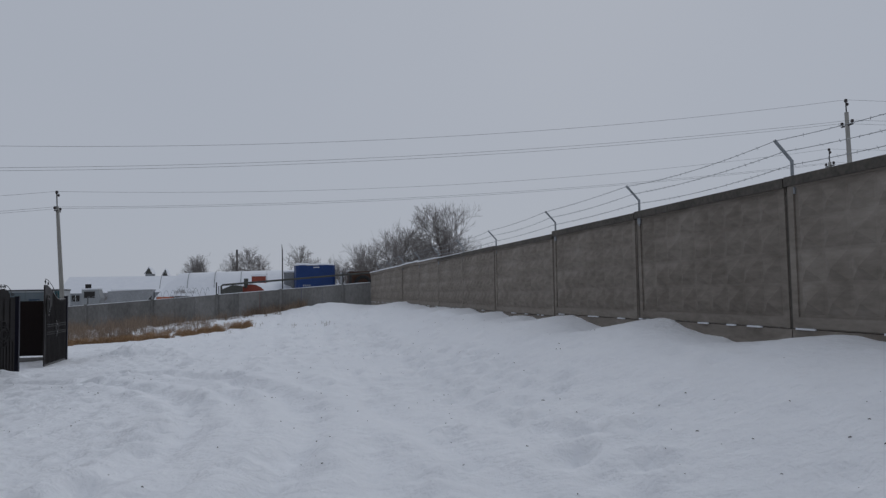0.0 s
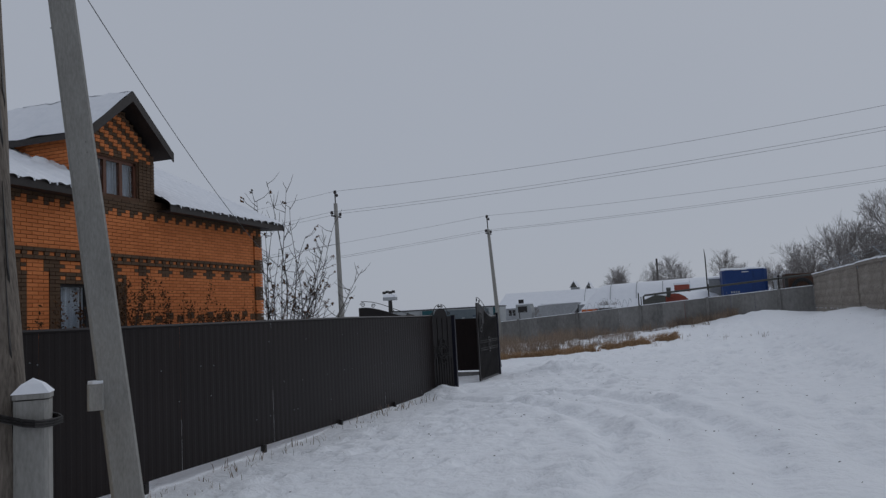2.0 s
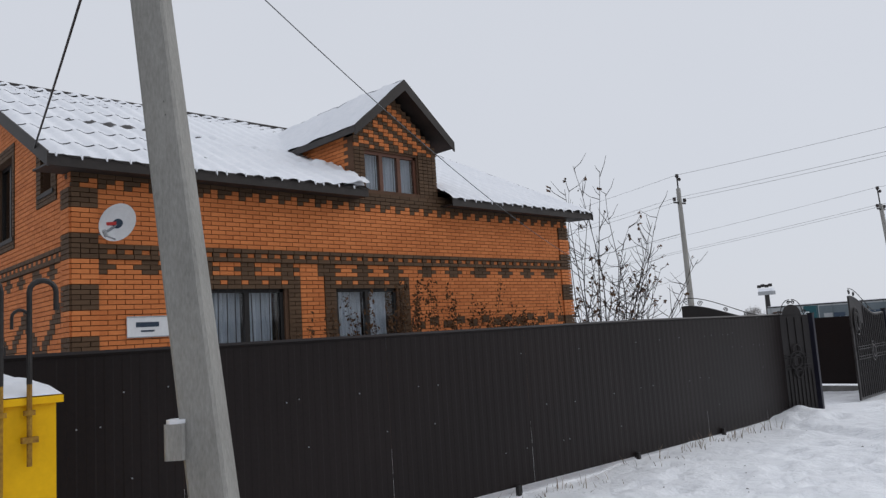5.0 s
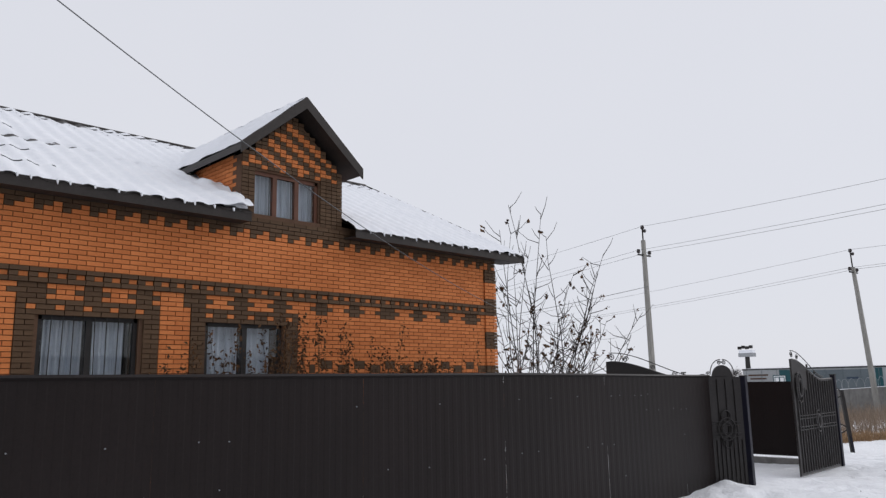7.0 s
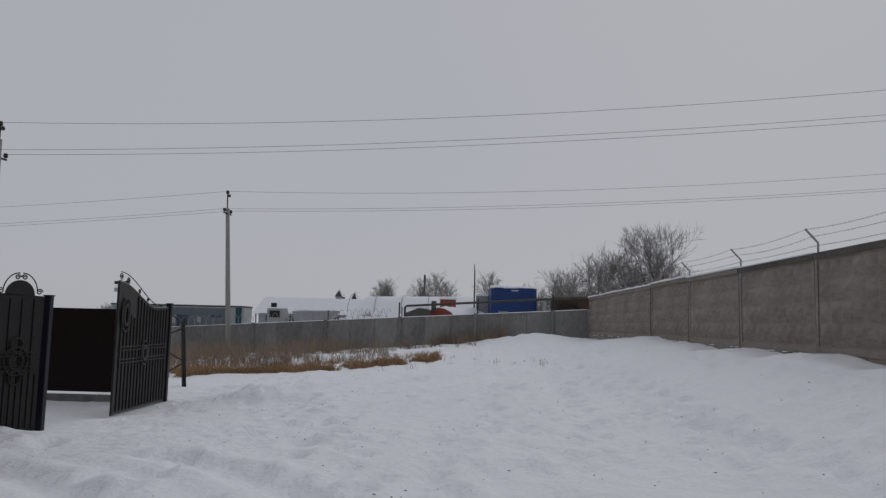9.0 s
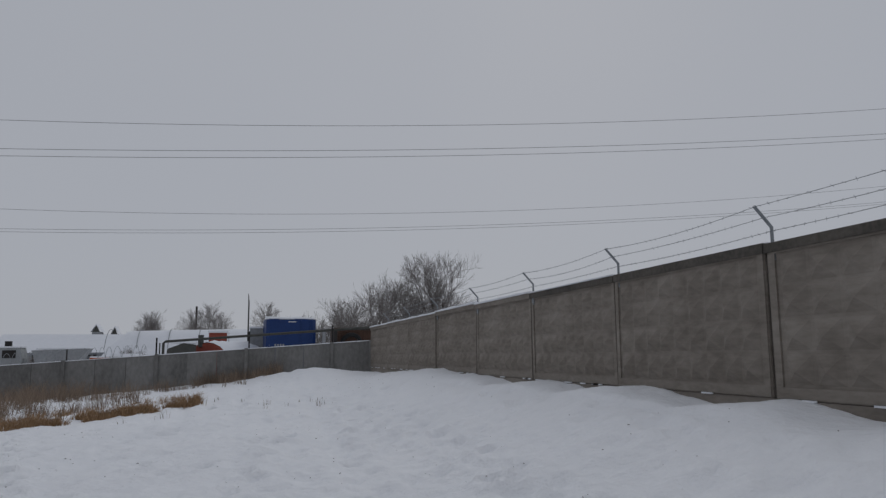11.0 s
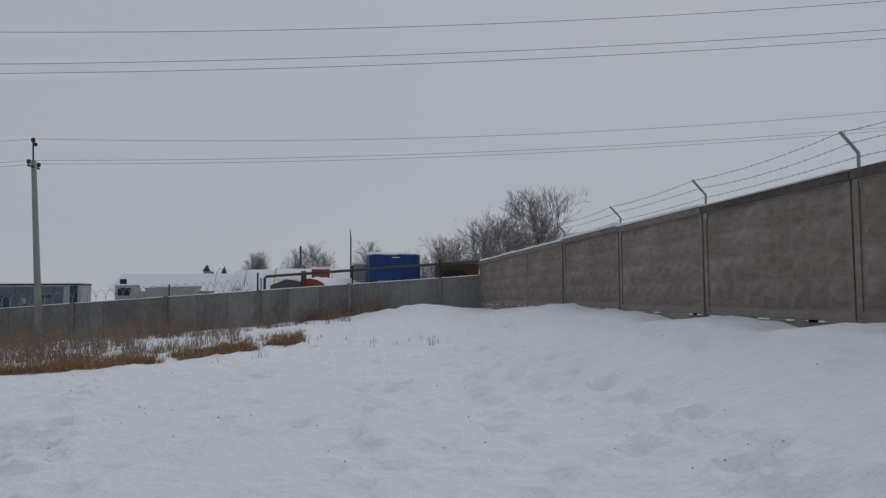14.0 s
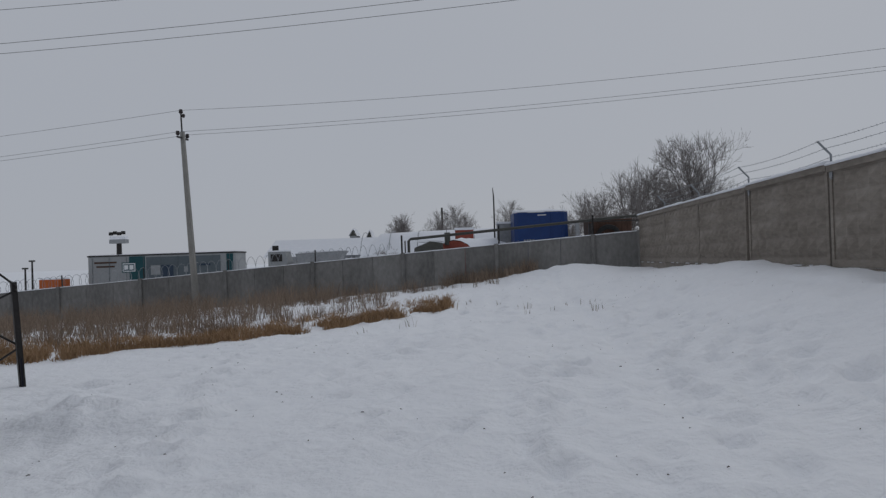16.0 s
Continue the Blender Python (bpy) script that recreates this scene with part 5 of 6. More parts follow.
def line_pole(name, label, base, top, rod, arm_dir, drop):
    ob = thing(name, base, label, "utility pole", "power line poles")
    z_con = top[2] - rod
    con_pole(ob, base, top, base[2] - 0.1, z_con, 0.24, 0.16, math.degrees(math.atan2(arm_dir[1], arm_dir[0])))
    c = lean(base, top, z_con)
    part("top_rod", Build().tube([c - Vector((0, 0, 0.5)), Vector(top)], 0.035, 6), STEEL_DARK, ob)
    d = Vector((*arm_dir, 0)).normalized()
    c = lean(base, top, z_con - drop)
    part("crossarm", Build().box(c + Vector((0, 0, -0.18)), (0.07, 0.95, 0.07), math.degrees(math.atan2(d.y, d.x)) - 90), STEEL_DARK, ob)
    ends = []
    for s in (-0.42, 0.42):
        e = c + d * s + Vector((0, 0, -0.12))
        part("insulator", Build().tube([e, e + Vector((0, 0, 0.06)), e + Vector((0, 0, 0.19))], [0.04, 0.095, 0.07], 8), CERAMIC, ob)
        ends.append(e + Vector((0, 0, 0.15)))
    e = Vector(top)
    part("insulator", Build().tube([e - Vector((0, 0, 0.02)), e + Vector((0, 0, 0.05)), e + Vector((0, 0, 0.18))], [0.04, 0.1, 0.07], 8), CERAMIC, ob)
    part("insulator", Build().tube([e + Vector((0.1, 0.02, -0.18)), e + Vector((0.1, 0.02, -0.1)), e + Vector((0.1, 0.02, -0.02))], [0.045, 0.085, 0.05], 8), CERAMIC, ob)
    return [e + Vector((0, 0, 0.14))] + ends


ROW_A = [((-74, -4.5, -2.4), (-74.2, -4.2, 6.4)), ((-24.25, -10.7, -0.95), (-24.85, -9.8, 8.42)), ((24.2, -14.6, 2.0), (24.3, -14.3, 11.2)), ((74, -19, 3.0), (74, -19, 12.4))]
ROW_B = [((-70, 6.0, -2.4), (-70.2, 6.0, 5.8)), ((-18.68, 1.15, -0.85), (-19.2, 1.3, 7.75)), ((32.0, -3.9, 2.0), (32.1, -3.7, 10.7)), ((82, -9, 3.0), (82, -9, 12.0))]
for row, rod, drop in ((ROW_A, 0.55, 0.56), (ROW_B, 0.8, 0.1)):
    tips = []
    for base, top in row:
        tips.append(line_pole("utility_pole", "slim grey concrete power pole with insulators on a crossarm", base, top, rod, (0.1, 1.0), drop))
    for i in range(3):
        for j in range(3):
            w = Build().tube(catenary(tips[j][i], tips[j + 1][i], (1.0 if i == 0 else 0.75) if j == 1 else 0.6), 0.0075, 5, False)
            solo("power_wire", w, WIRE, "thin sagging aluminium power wire between poles", "wire", tuple((tips[j][i] + tips[j + 1][i]) / 2), group="power wires")
solo("power_wire", Build().tube(catenary((-24.5, -10.2, 5.6), (-44, -24, 3.2), 0.6), 0.012, 5, False), WIRE, "thin sagging cable leading off behind the house", "wire", (-34, -17, 4.4))
service = thing("service_cable", tuple(lean(T0, T1, 5.1)), "black service cable from the concrete pole to the gable", "cable")
part("cable", Build().tube(catenary(tuple(lean(T0, T1, 5.42)), (-18.43, -40.47, 4.52), 0.04), 0.014, 6, False), STEEL_DARK, service)
service2 = thing("service_cable", tuple(lean(T0, T1, 7.6)), "thin grey cable sagging from the leaning pole towards the power line", "cable")
part("cable", Build().tube(catenary(tuple(lean(T0, T1, 4.9) + Vector((0.09, 0.09, 0))), (-24.2, -10.75, 3.95), 1.85, 48), 0.0055, 6, False), WIRE, service2)


# ---- bare trees ----
def grow(tr, tw, p, d, ln, r, lev, rg, spread, up, deep=5):
    pts, rr = [Vector(p)], [r]
    n = 3 if lev < 3 else 2
    for i in range(n):
        d = (d + Vector((rg.gauss(0, 0.16), rg.gauss(0, 0.16), rg.gauss(0, 0.10) + up))).normalized()
        pts.append(pts[-1] + d * ln / n)
        rr.append(r * (1 - 0.42 * (i + 1) / n))
    rr = [max(0.010, e) for e in rr]
    (tr if lev < 2 else tw).tube(pts, rr, 7 if lev == 0 else 5 if lev < 2 else 3, False)
    if lev >= deep:
        return
    for k in range(rg.choice((4, 5, 5)) if lev else rg.choice((5, 6))):
        u = rg.uniform(0.35, 1.0) if k else 1.0
        i = min(n - 1, int(u * n))
        q = pts[i] + (pts[i + 1] - pts[i]) * (u * n - i)
        a = rg.uniform(0, 6.283)
        side = d.orthogonal().normalized()
        side = (side * math.cos(a) + d.cross(side) * math.sin(a))
        nd = (d + side * rg.uniform(0.35, 0.95) * spread).normalized()
        grow(tr, tw, q, nd, ln * rg.uniform(0.5, 0.76), rr[i] * rg.uniform(0.5, 0.68), lev + 1, rg, spread, up, deep)


def tree(at, height, seed, spread=0.9, r=None, label="bare leafless tree with a fine frosted crown", up=0.03, group="bare trees"):
    rg = random.Random(seed)
    ob = thing("tree", at, label, "tree", group)
    tr, tw = Build(), Build()
    r = r or height * 0.017
    for k in range(rg.choice((1, 2))):
        grow(tr, tw, Vector(at) + Vector((0.15 * k, 0.1 * k, -0.2)), Vector((rg.gauss(0, 0.12), rg.gauss(0, 0.12), 1)), height * 0.42, r, 0, rg, spread, up, 5 if height > 9 else 4)
    part("trunk", tr, BARK, ob)
    part("crown", tw, TWIG, ob)
    return ob


t_a = tree((15.0, 45, -0.9), 14.6, 3, 0.85, up=0.06)
t_b = tree((8.0, 44, -0.9), 13.6, 8, 0.85)
t_c = tree((5.4, 47, -0.9), 8.4, 12, 0.8)
t_d = tree((-9.2, 108, -1.4), 14.2, 21, 0.72, r=0.17)
for src_t, x, y, sc, rz in ((t_b, 18.4, 46, 0.8, 80), (t_c, 12.2, 49, 1.25, 140), (t_c, 1.8, 50, 0.95, 40), (t_b, 22.6, 45, 0.78, 200), (t_b, 11.4, 47, 0.84, 320), (t_a, 17.5, 55, 0.85, 120), (t_a, 7.4, 56, 0.72, 250), (t_c, 2.9, 53, 0.9, 310), (t_c, 7.2, 50, 1.0, 75),
                            (t_d, -16.8, 110, 0.88, 70), (t_d, -13.4, 112, 0.9, 150), (t_d, -20.0, 110, 0.84, 10), (t_d, -3.2, 109, 1.0, 190), (t_d, -23.0, 112, 0.76, 300), (t_d, -6.2, 118, 0.9, 20), (t_c, -36.0, 108, 0.7, 90),
                            (t_d, 4.5, 112, 0.8, 120), (t_c, -19.5, 70, 0.52, 0), (t_c, -33.5, 84, 0.45, 170), (t_b, -62, 78, 0.4, 30),
                            (t_b, -47, -43, 1.0, 60), (t_c, -44, -38.5, 1.15, 200), (t_a, -60, -38, 0.7, 10)):
    copy_thing(src_t, Matrix.Translation((x, y, ground_z(x, y, False))) @ Matrix.Rotation(radians(rz), 4, "Z") @ Matrix.Scale(sc, 4))


# ---- the shrub at the house end, dry stems along the wall ----
def leaf_quad(b, c, size, rg):
    u = Vector((rg.gauss(0, 1), rg.gauss(0, 1), rg.gauss(0, 1))).normalized() * size
    v = u.orthogonal().normalized() * size * 0.55
    w = u.cross(v).normalized() * size * 0.3
    b.add([c - u, c - v * 0.9 + w, c + u, c + v * 0.9 + w], [(0, 1, 2), (0, 2, 3)])


shrub = thing("shrub", (-19.4, -25.6, -0.75), "tall bare shrub with a few curled dead leaves", "shrub")
rg = random.Random(17)
st, lv = Build(), Build()
tips = []
for k in range(34):
    p = Vector((-19.4 + rg.uniform(-0.5, 0.5), -25.3 + rg.uniform(-0.9, 1.0), -0.8))
    d = Vector((rg.gauss(0, 0.2), rg.uniform(-0.35, 1.25), 1)).normalized()
    ln = rg.uniform(4.2, 7.4) * (1 - 0.35 * min(1, abs(d.y) * 1.1))
    pts = [p]
    for i in range(9):
        d = (d + Vector((rg.gauss(0, 0.07), rg.gauss(0.0, 0.08), 0.03))).normalized()
        pts.append(pts[-1] + d * ln / 9)
    st.tube(pts, [0.025 - 0.002 * i for i in range(10)], 4, False)
    for i in range(3, 10):
        for _ in range(2):
            a = pts[i] - d * rg.uniform(0, 0.4)
            e = Vector((rg.gauss(0, 0.6), rg.gauss(0, 0.6), rg.uniform(0.2, 0.8))).normalized()
            m = a + e * rg.uniform(0.15, 0.55)
            q = m + (e + Vector((0, 0, 0.5))).normalized() * rg.uniform(0.1, 0.4)
            st.tube([a, m, q], [0.013, 0.009, 0.005], 3, False)
            if rg.random() < 0.33:
                for _ in range(rg.choice((2, 3, 5))):
                    leaf_quad(lv, q + Vector((rg.gauss(0, 0.03), rg.gauss(0, 0.03), rg.gauss(-0.03, 0.04))), rg.uniform(0.045, 0.085), rg)
part("stem_tangle", st, SHRUB_BARK, shrub)["kind"] = "stuff"
part("foliage", lv, DEADLEAF, shrub)["kind"] = "stuff"


def stem_clump(name, label, y0, y1, n, h0, h1, leafy, seed, x=-17.85, m1=VINE, m2=DEADLEAF):
    rg = random.Random(seed)
    ob = thing(name, (x, (y0 + y1) / 2, -0.7), label, "shrub")
    s, l = Build(), Build()
    for _ in range(n):
        p = Vector((x + rg.uniform(-0.2, 0.35), rg.uniform(y0, y1), -0.7))
        d = Vector((rg.gauss(0, 0.04), rg.gauss(0, 0.09), 1)).normalized()
        ln = rg.uniform(h0, h1)
        pts = [p]
        for i in range(10):
            d = (d + Vector((rg.gauss(0, 0.03), rg.gauss(0, 0.045), -0.004 * i))).normalized()
            pts.append(pts[-1] + d * ln / 10)
        s.tube(pts, [0.014 - 0.0011 * i for i in range(11)], 4, False)
        for i in range(5, 11):
            for _ in range(leafy):
                leaf_quad(l, pts[i] + Vector((rg.gauss(0, 0.05), rg.gauss(0, 0.05), rg.gauss(0, 0.09))), rg.uniform(0.02, 0.05), rg)
    part("stem_tangle", s, m1, ob)["kind"] = "stuff"
    part("foliage", l, m2, ob)["kind"] = "stuff"


stem_clump("dry_climber", "brown dry climber with shrivelled leaves in front of the window", -35.4, -33.9, 16, 2.4, 3.2, 16, 4, m1=STEEL_DARK)
stem_clump("dry_perennials", "tall reddish dry flower stems against the brick wall", -33.6, -31.9, 16, 2.3, 3.2, 12, 5)
stem_clump("dry_perennials", "arching reddish dry stems against the brick wall", -32.2, -29.9, 18, 2.1, 2.7, 9, 6)
stem_clump("dry_perennials", "sparse thin dry stems near the house corner", -29.9, -28.1, 9, 2.4, 3.4, 2, 7)
stem_clump("dark_bush", "dense dark rounded bush top behind the fence", -31.5, -30.7, 46, 2.1, 2.36, 10, 8, -17.6, STEEL_DARK)
stem_clump("dry_perennials", "dry stems below the curtained window", -36.4, -35.6, 8, 2.1, 2.5, 8, 9)


# ---- dry grass, weeds and small litter on the snow ----
def edge_y(x):
    return -9.3 + (x + 7.4) * 1.0 if x > -11 else -12.9 + (x + 11) * 0.78 if x > -14.5 else -15.6 + (x + 14.5) * 0.3


def blades(b, x, y, h, n, rg, wide, splay):
    z = ground_z(x, y) - 0.03
    for _ in range(n):
        a = rg.uniform(0, 6.283)
        w = Vector((math.cos(a), math.sin(a), 0)) * wide
        o = Vector((x + rg.gauss(0, 0.09), y + rg.gauss(0, 0.09), z))
        hh = h * rg.uniform(0.5, 1.1)
        bend_v = Vector((rg.gauss(0, splay), rg.gauss(0, splay), 0)) * hh
        m = o + bend_v * 0.35 + Vector((0, 0, hh * 0.6))
        t = o + bend_v + Vector((0, 0, hh))
        b.add([o - w, o + w, m + w * 0.8, m - w * 0.8, t], [(0, 1, 2, 3), (3, 2, 4)])


rg = random.Random(31)
grass, weeds = Build(), Build()
n_g = n_w = 0
while n_g < 2300:
    x = rg.uniform(-27, -7.4)
    u = abs(rg.gauss(0, 1.0))
    y = edge_y(x) + u * 1.6 + 0.5 * fbm(x, 0, 1.1, 5.0, 2)
    if y > -0.6 or fbm(x, y, 1.3, 12.0, 2) < -0.06:
        continue
    blades(grass, x, y, rg.uniform(0.14, 0.36), 13, rg, 0.009, 0.5)
    n_g += 1
while n_w < 1500:
    x = rg.uniform(-30, -5.8)
    y = rg.uniform(-14, fence_y(x) - 0.15)
    if y < edge_y(x) + 1.6 or fbm(x, y, 2.2, 19.0, 2) < (-0.05 if x > -13 else -0.3):
        continue
    if x > -9.5 and y < -2.5:
        continue
    tall = 1.0 if x < -12 else 0.75
    blades(weeds, x, y, rg.uniform(0.3, 1.0) * tall, 14, rg, 0.0065, 0.4)
    n_w += 1
for _ in range(150):
    x = rg.uniform(-8.0, -4.2)
    blades(weeds, x, fence_y(x) - abs(rg.gauss(0, 0.55)) - 0.1, rg.uniform(0.3, 0.75), 10, rg, 0.0085, 0.3)
for _ in range(28):
    x, y = rg.uniform(-9.5, -2.6), rg.uniform(-15, -6)
    if fbm(x, y, 1.4, 44.0, 2) > 0.1:
        blades(weeds, x, y, rg.uniform(0.12, 0.34), 4, rg, 0.008, 0.2)
for x, y in ((-3.7, -13.2), (-3.75, -13.05), (-5.3, -10.6), (-5.15, -10.4), (-4.6, -11.6), (-8.2, -13.5), (-9.0, -14.6)):
    blades(weeds, x, y, 0.24, 4, rg, 0.007, 0.15)
for _ in range(60):
    x, y = -12.9 + abs(rg.gauss(0, 0.28)), rg.uniform(-43, -30)
    blades(weeds, x, y, rg.uniform(0.06, 0.26), 5, rg, 0.006, 0.4)
solo("dry_grass", grass, STRAW, "ochre dry grass poking through the snow before the fence", "grass", (-16, -9, -0.7), kind="stuff")
solo("dry_weeds", weeds, WEED, "tall brown dry weeds along the grey fence", "weeds", (-16, -4, -0.8), kind="stuff")
litter = Build()
for _ in range(900):
    x, y = rg.uniform(-12.4, -0.8), rg.uniform(-47, -4)
    if fbm(x, y, 3.0, 60.0, 2) < -0.1:
        continue
    z = ground_z(x, y) + 0.006
    a = rg.uniform(0, 3.14)
    s = rg.uniform(0.003, 0.0085)
    d = Vector((math.cos(a), math.sin(a), 0)) * s * rg.uniform(1, 2.6)
    c = Vector((x, y, z))
    litter.tube([c - d, c + Vector((0, 0, s * 0.5)), c + d], [s * 0.4, s * 0.7, s * 0.3], 4)
solo("litter", litter, BARK, "tiny dark twigs and dirt crumbs on the snow", "litter", (-6, -25, -0.3), kind="stuff")


# ---- beyond the grey fence ----
pipe = thing("overhead_pipe", (-5, fence_y(-5), 1.0), "rusty brown pipe carried above the grey fence", "pipe")
py = lambda x: fence_y(x) + 0.2
pz = lambda x: 2.62 + 0.0695 * x
part("run", Build().tube([(-9.45, py(-9.45), 1.3), (-9.45, py(-9.45), pz(-9.4) - 0.08), (-9.36, py(-9.4), pz(-9.36)), (-5, py(-5), pz(-5)), (0.2, py(0) + 0.2, pz(0.2))], 0.06, 8), OLIVE, pipe)
for xx in (-9.75, -5.62, -1.75):
    part("support", Build().box((xx, py(xx), (pz(xx) + 0.2) / 2), (0.07, 0.07, pz(xx) + 0.2)), STEEL_DARK, pipe)
coil = thing("razor_wire", (-20, fence_y(-20), 0.7), "loose coil of razor wire on the grey fence", "wire")
pts = []
for i in range(70 * 12):
    u = i / 12
    x = -10.2 - 0.36 * u
    a = 2 * math.pi * u
    pts.append((x + 0.05 * math.sin(u * 1.3), fence_y(x) + 0.06 + 0.24 * math.cos(a), fence_top(x) + 0.28 + 0.25 * math.sin(a)))
part("coil", Build().tube(pts, 0.010, 3, False), GALV, coil)
for k in range(7):
    x = -10.0 - 3.95 * k + 0.4
    part("coil_post", Build().tube([(x, fence_y(x) + 0.16, fence_top(x) - 0.3), (x, fence_y(x) + 0.12, fence_top(x) + 0.55)], 0.03, 6), STEEL_DARK, coil)

tank = thing("blue_container", (-2.8, 16, -1.0), "dark blue square tank with rounded edges and snow on top", "tank")
part("body", Build().box((-2.8, 15.6, 1.37), (3.2, 3.0, 4.6), 2, 0.22), BLUE, tank)
for i in range(5):
    part("side_rib", Build().box((-4.1 + 0.65 * i, 14.09, 1.37), (0.05, 0.03, 4.4), 2), BLUE, tank)
part("white_mark", Build().box((-2.7, 14.08, 3.48), (0.5, 0.02, 0.05), 2), WHITE, tank)
for i in range(6):
    part("stencil_bar", Build().box((-4.1 + 0.17 * i, 14.075, 1.98), (0.1, 0.02, 0.14), 2), TRAILER, tank)
q = snow_strip([(-4.35 + 0.31 * i, 15.5, 3.64) for i in range(11)], 2.9, 0.22, 71)
solo("snow_cap", q, SNOW_CAP, "snow lying on the blue tank", "snow", (-2.8, 15.6, 3.66), smooth=True)
shed = thing("grey_kiosk", (-4.9, 17.6, -1.0), "pale grey metal kiosk behind the blue tank", "kiosk")
part("body", Build().box((-4.75, 17.8, 1.05), (1.1, 1.6, 4.2), 0, 0.03), HANGAR, shed)
part("roof", Build().box((-4.75, 17.8, 3.22), (1.2, 1.7, 0.12), 0, 0.03), SNOW_CAP, shed)
rt = thing("red_tank", (-7.6, 14.5, -1.0), "faded red horizontal tank half buried under snow", "tank")
ctr = Vector((-8.0, 14.0, 0.28))
ax = Vector((0.55, 0.84, 0)).normalized()
part("shell", Build().tube([ctr, ctr + ax * 0.05, ctr + ax * 5.0], [1.78, 1.85, 1.85], 30), REDTANK, rt)
part("manhole", Build().tube([ctr + Vector((-0.35, 0.3, 1.6)), ctr + Vector((-0.35, 0.3, 2.35))], 0.18, 10), OLIVE, rt)
for s in (0.6, 4.2):
    part("cradle", Build().box(ctr + ax * s + Vector((0, 0, -1.5)), (1.8, 0.3, 1.0), 30), OLIVE, rt)
q = Build()
for i in range(13):
    for k in range(11):
        a = math.pi * (0.06 + 0.88 * k / 10)
        s = Vector((ax.y, -ax.x, 0))
        c = ctr + ax * (0.02 + 5.1 * i / 12)
        rr = 1.87 + 0.12 * math.sin(a) * (1 + 0.5 * fbm(i * 0.7, k * 0.6, 1, 3, 2)) * min(1, 0.2 + i)
        q.v.append(tuple(c + s * math.cos(a) * rr + Vector((0, 0, math.sin(a) * rr))))
q.f = [(i * 11 + k, i * 11 + k + 1, (i + 1) * 11 + k + 1, (i + 1) * 11 + k) for i in range(12) for k in range(10)]
solo("snow_cap", q, SNOW_CAP, "thick snow over the red tank", "snow", tuple(ctr + ax * 2.5 + Vector((0, 0, 1.2))), smooth=True)
rb = thing("red_hatch_box", (-7.3, 19, -1.0), "orange-red brick vent stack with a snowy lid", "vent")
part("stack", Build().box((-7.42, 19, 0.9), (1.2, 1.0, 4.0), 0, 0.03), REDTANK, rb)
part("lid_snow", Build().box((-7.42, 19, 2.98), (1.35, 1.1, 0.16), 0, 0.12), SNOW_CAP, rb)
rc = thing("rusty_container", (1.4, 15, -1.0), "rust brown steel container behind the corner", "container")
part("body", Build().box((1.3, 15.2, 1.05), (2.5, 2.4, 4.1), 0, 0.04), RUSTBOX, rc)
for i in range(7):
    part("side_rib", Build().box((0.2 + 0.36 * i, 13.97, 1.05), (0.08, 0.06, 3.9)), RUSTBOX, rc)
ty = [(1.1 + 0.62 * math.cos(2 * math.pi * i / 18), 13.6, 2.02 + 0.62 * math.sin(2 * math.pi * i / 18)) for i in range(19)]
part("tyre", Build().tube(ty, 0.14, 8), RUBBER, rc)
frm = thing("pipe_frame", (-0.4, 13, -1), "thin steel frame beside the blue tank", "frame")
for xx in (-0.75, 0.0):
    part("upright", Build().box((xx, 13.2, 1.0), (0.22, 0.2, 4.0 if xx < -0.5 else 3.7), 0, 0.02), HANGAR if xx < -0.5 else STEEL_DARK, frm)
part("top_bar", Build().box((1.0, 13.2, 2.95), (3.6, 0.06, 0.06)), STEEL_DARK, frm)
mc = thing("dark_machine", (-9.4, 13, -1), "dark snow-dusted machine hood beside the red tank", "machine")
part("hood", Build().prism([(-10.5, 12.6, -0.9), (-8.6, 12.6, -0.9), (-8.6, 12.6, 2.0), (-9.3, 12.6, 2.1), (-10.2, 12.6, 1.75)], (0, 1.4, 0)), OLIVE, mc)
part("snow_on_hood", Build().box((-9.3, 13.3, 2.12), (1.5, 1.3, 0.1), 0, 0.1), SNOW_CAP, mc)
om = thing("orange_loader", (-18.5, 32, -1.1), "orange loader cab behind the fence with snow on it", "machine")
part("cab", Build().box((-16.9, 32, 0.15), (1.5, 2.0, 2.2), 0, 0.2), ORANGE, om)
part("cab_snow", Build().box((-16.9, 32, 1.3), (1.5, 2.0, 0.12), 0, 0.25), SNOW_CAP, om)
part("bucket", Build().box((-15.2, 32, 0.2), (1.6, 1.8, 2.2), 10, 0.3), OLIVE, om)
part("bucket_snow", Build().box((-15.0, 32, 1.42), (2.4, 1.7, 0.3), 10, 0.5), SNOW_CAP, om)
om2 = thing("orange_loader", (-38, 22, -1.2), "orange machine body beside the parked trailer", "machine")
part("hood", Build().box((-37.3, 22.4, -0.5), (1.5, 1.6, 1.9), 0, 0.1), ORANGE, om2)
part("hood_snow", Build().box((-37.3, 22.4, 0.5), (1.5, 1.6, 0.1), 0, 0.2), SNOW_CAP, om2)

trailer = thing("box_trailer", (-30, 25, -1.1), "long grey curtain-sided trailer with teal panels parked behind the fence", "trailer")
part("body", Build().box((-30.05, 25.2, 0.55), (11.2, 2.4, 2.9), 0, 0.04), TRAILER, trailer)
part("roof_rail", Build().box((-30.05, 25.2, 2.04), (11.3, 2.46, 0.10)), STEEL_DARK, trailer)
part("roof_snow", Build().box((-30.05, 25.2, 2.11), (11.1, 2.3, 0.05), 0, 0.04), SNOW_CAP, trailer)
part("teal_panel", Build().box((-31.9, 23.985, 0.6), (1.2, 0.02, 2.7)), TEAL, trailer)
part("slate_panel", Build().box((-28.4, 23.98, 0.62), (5.6, 0.02, 2.5)), SLATE, trailer)
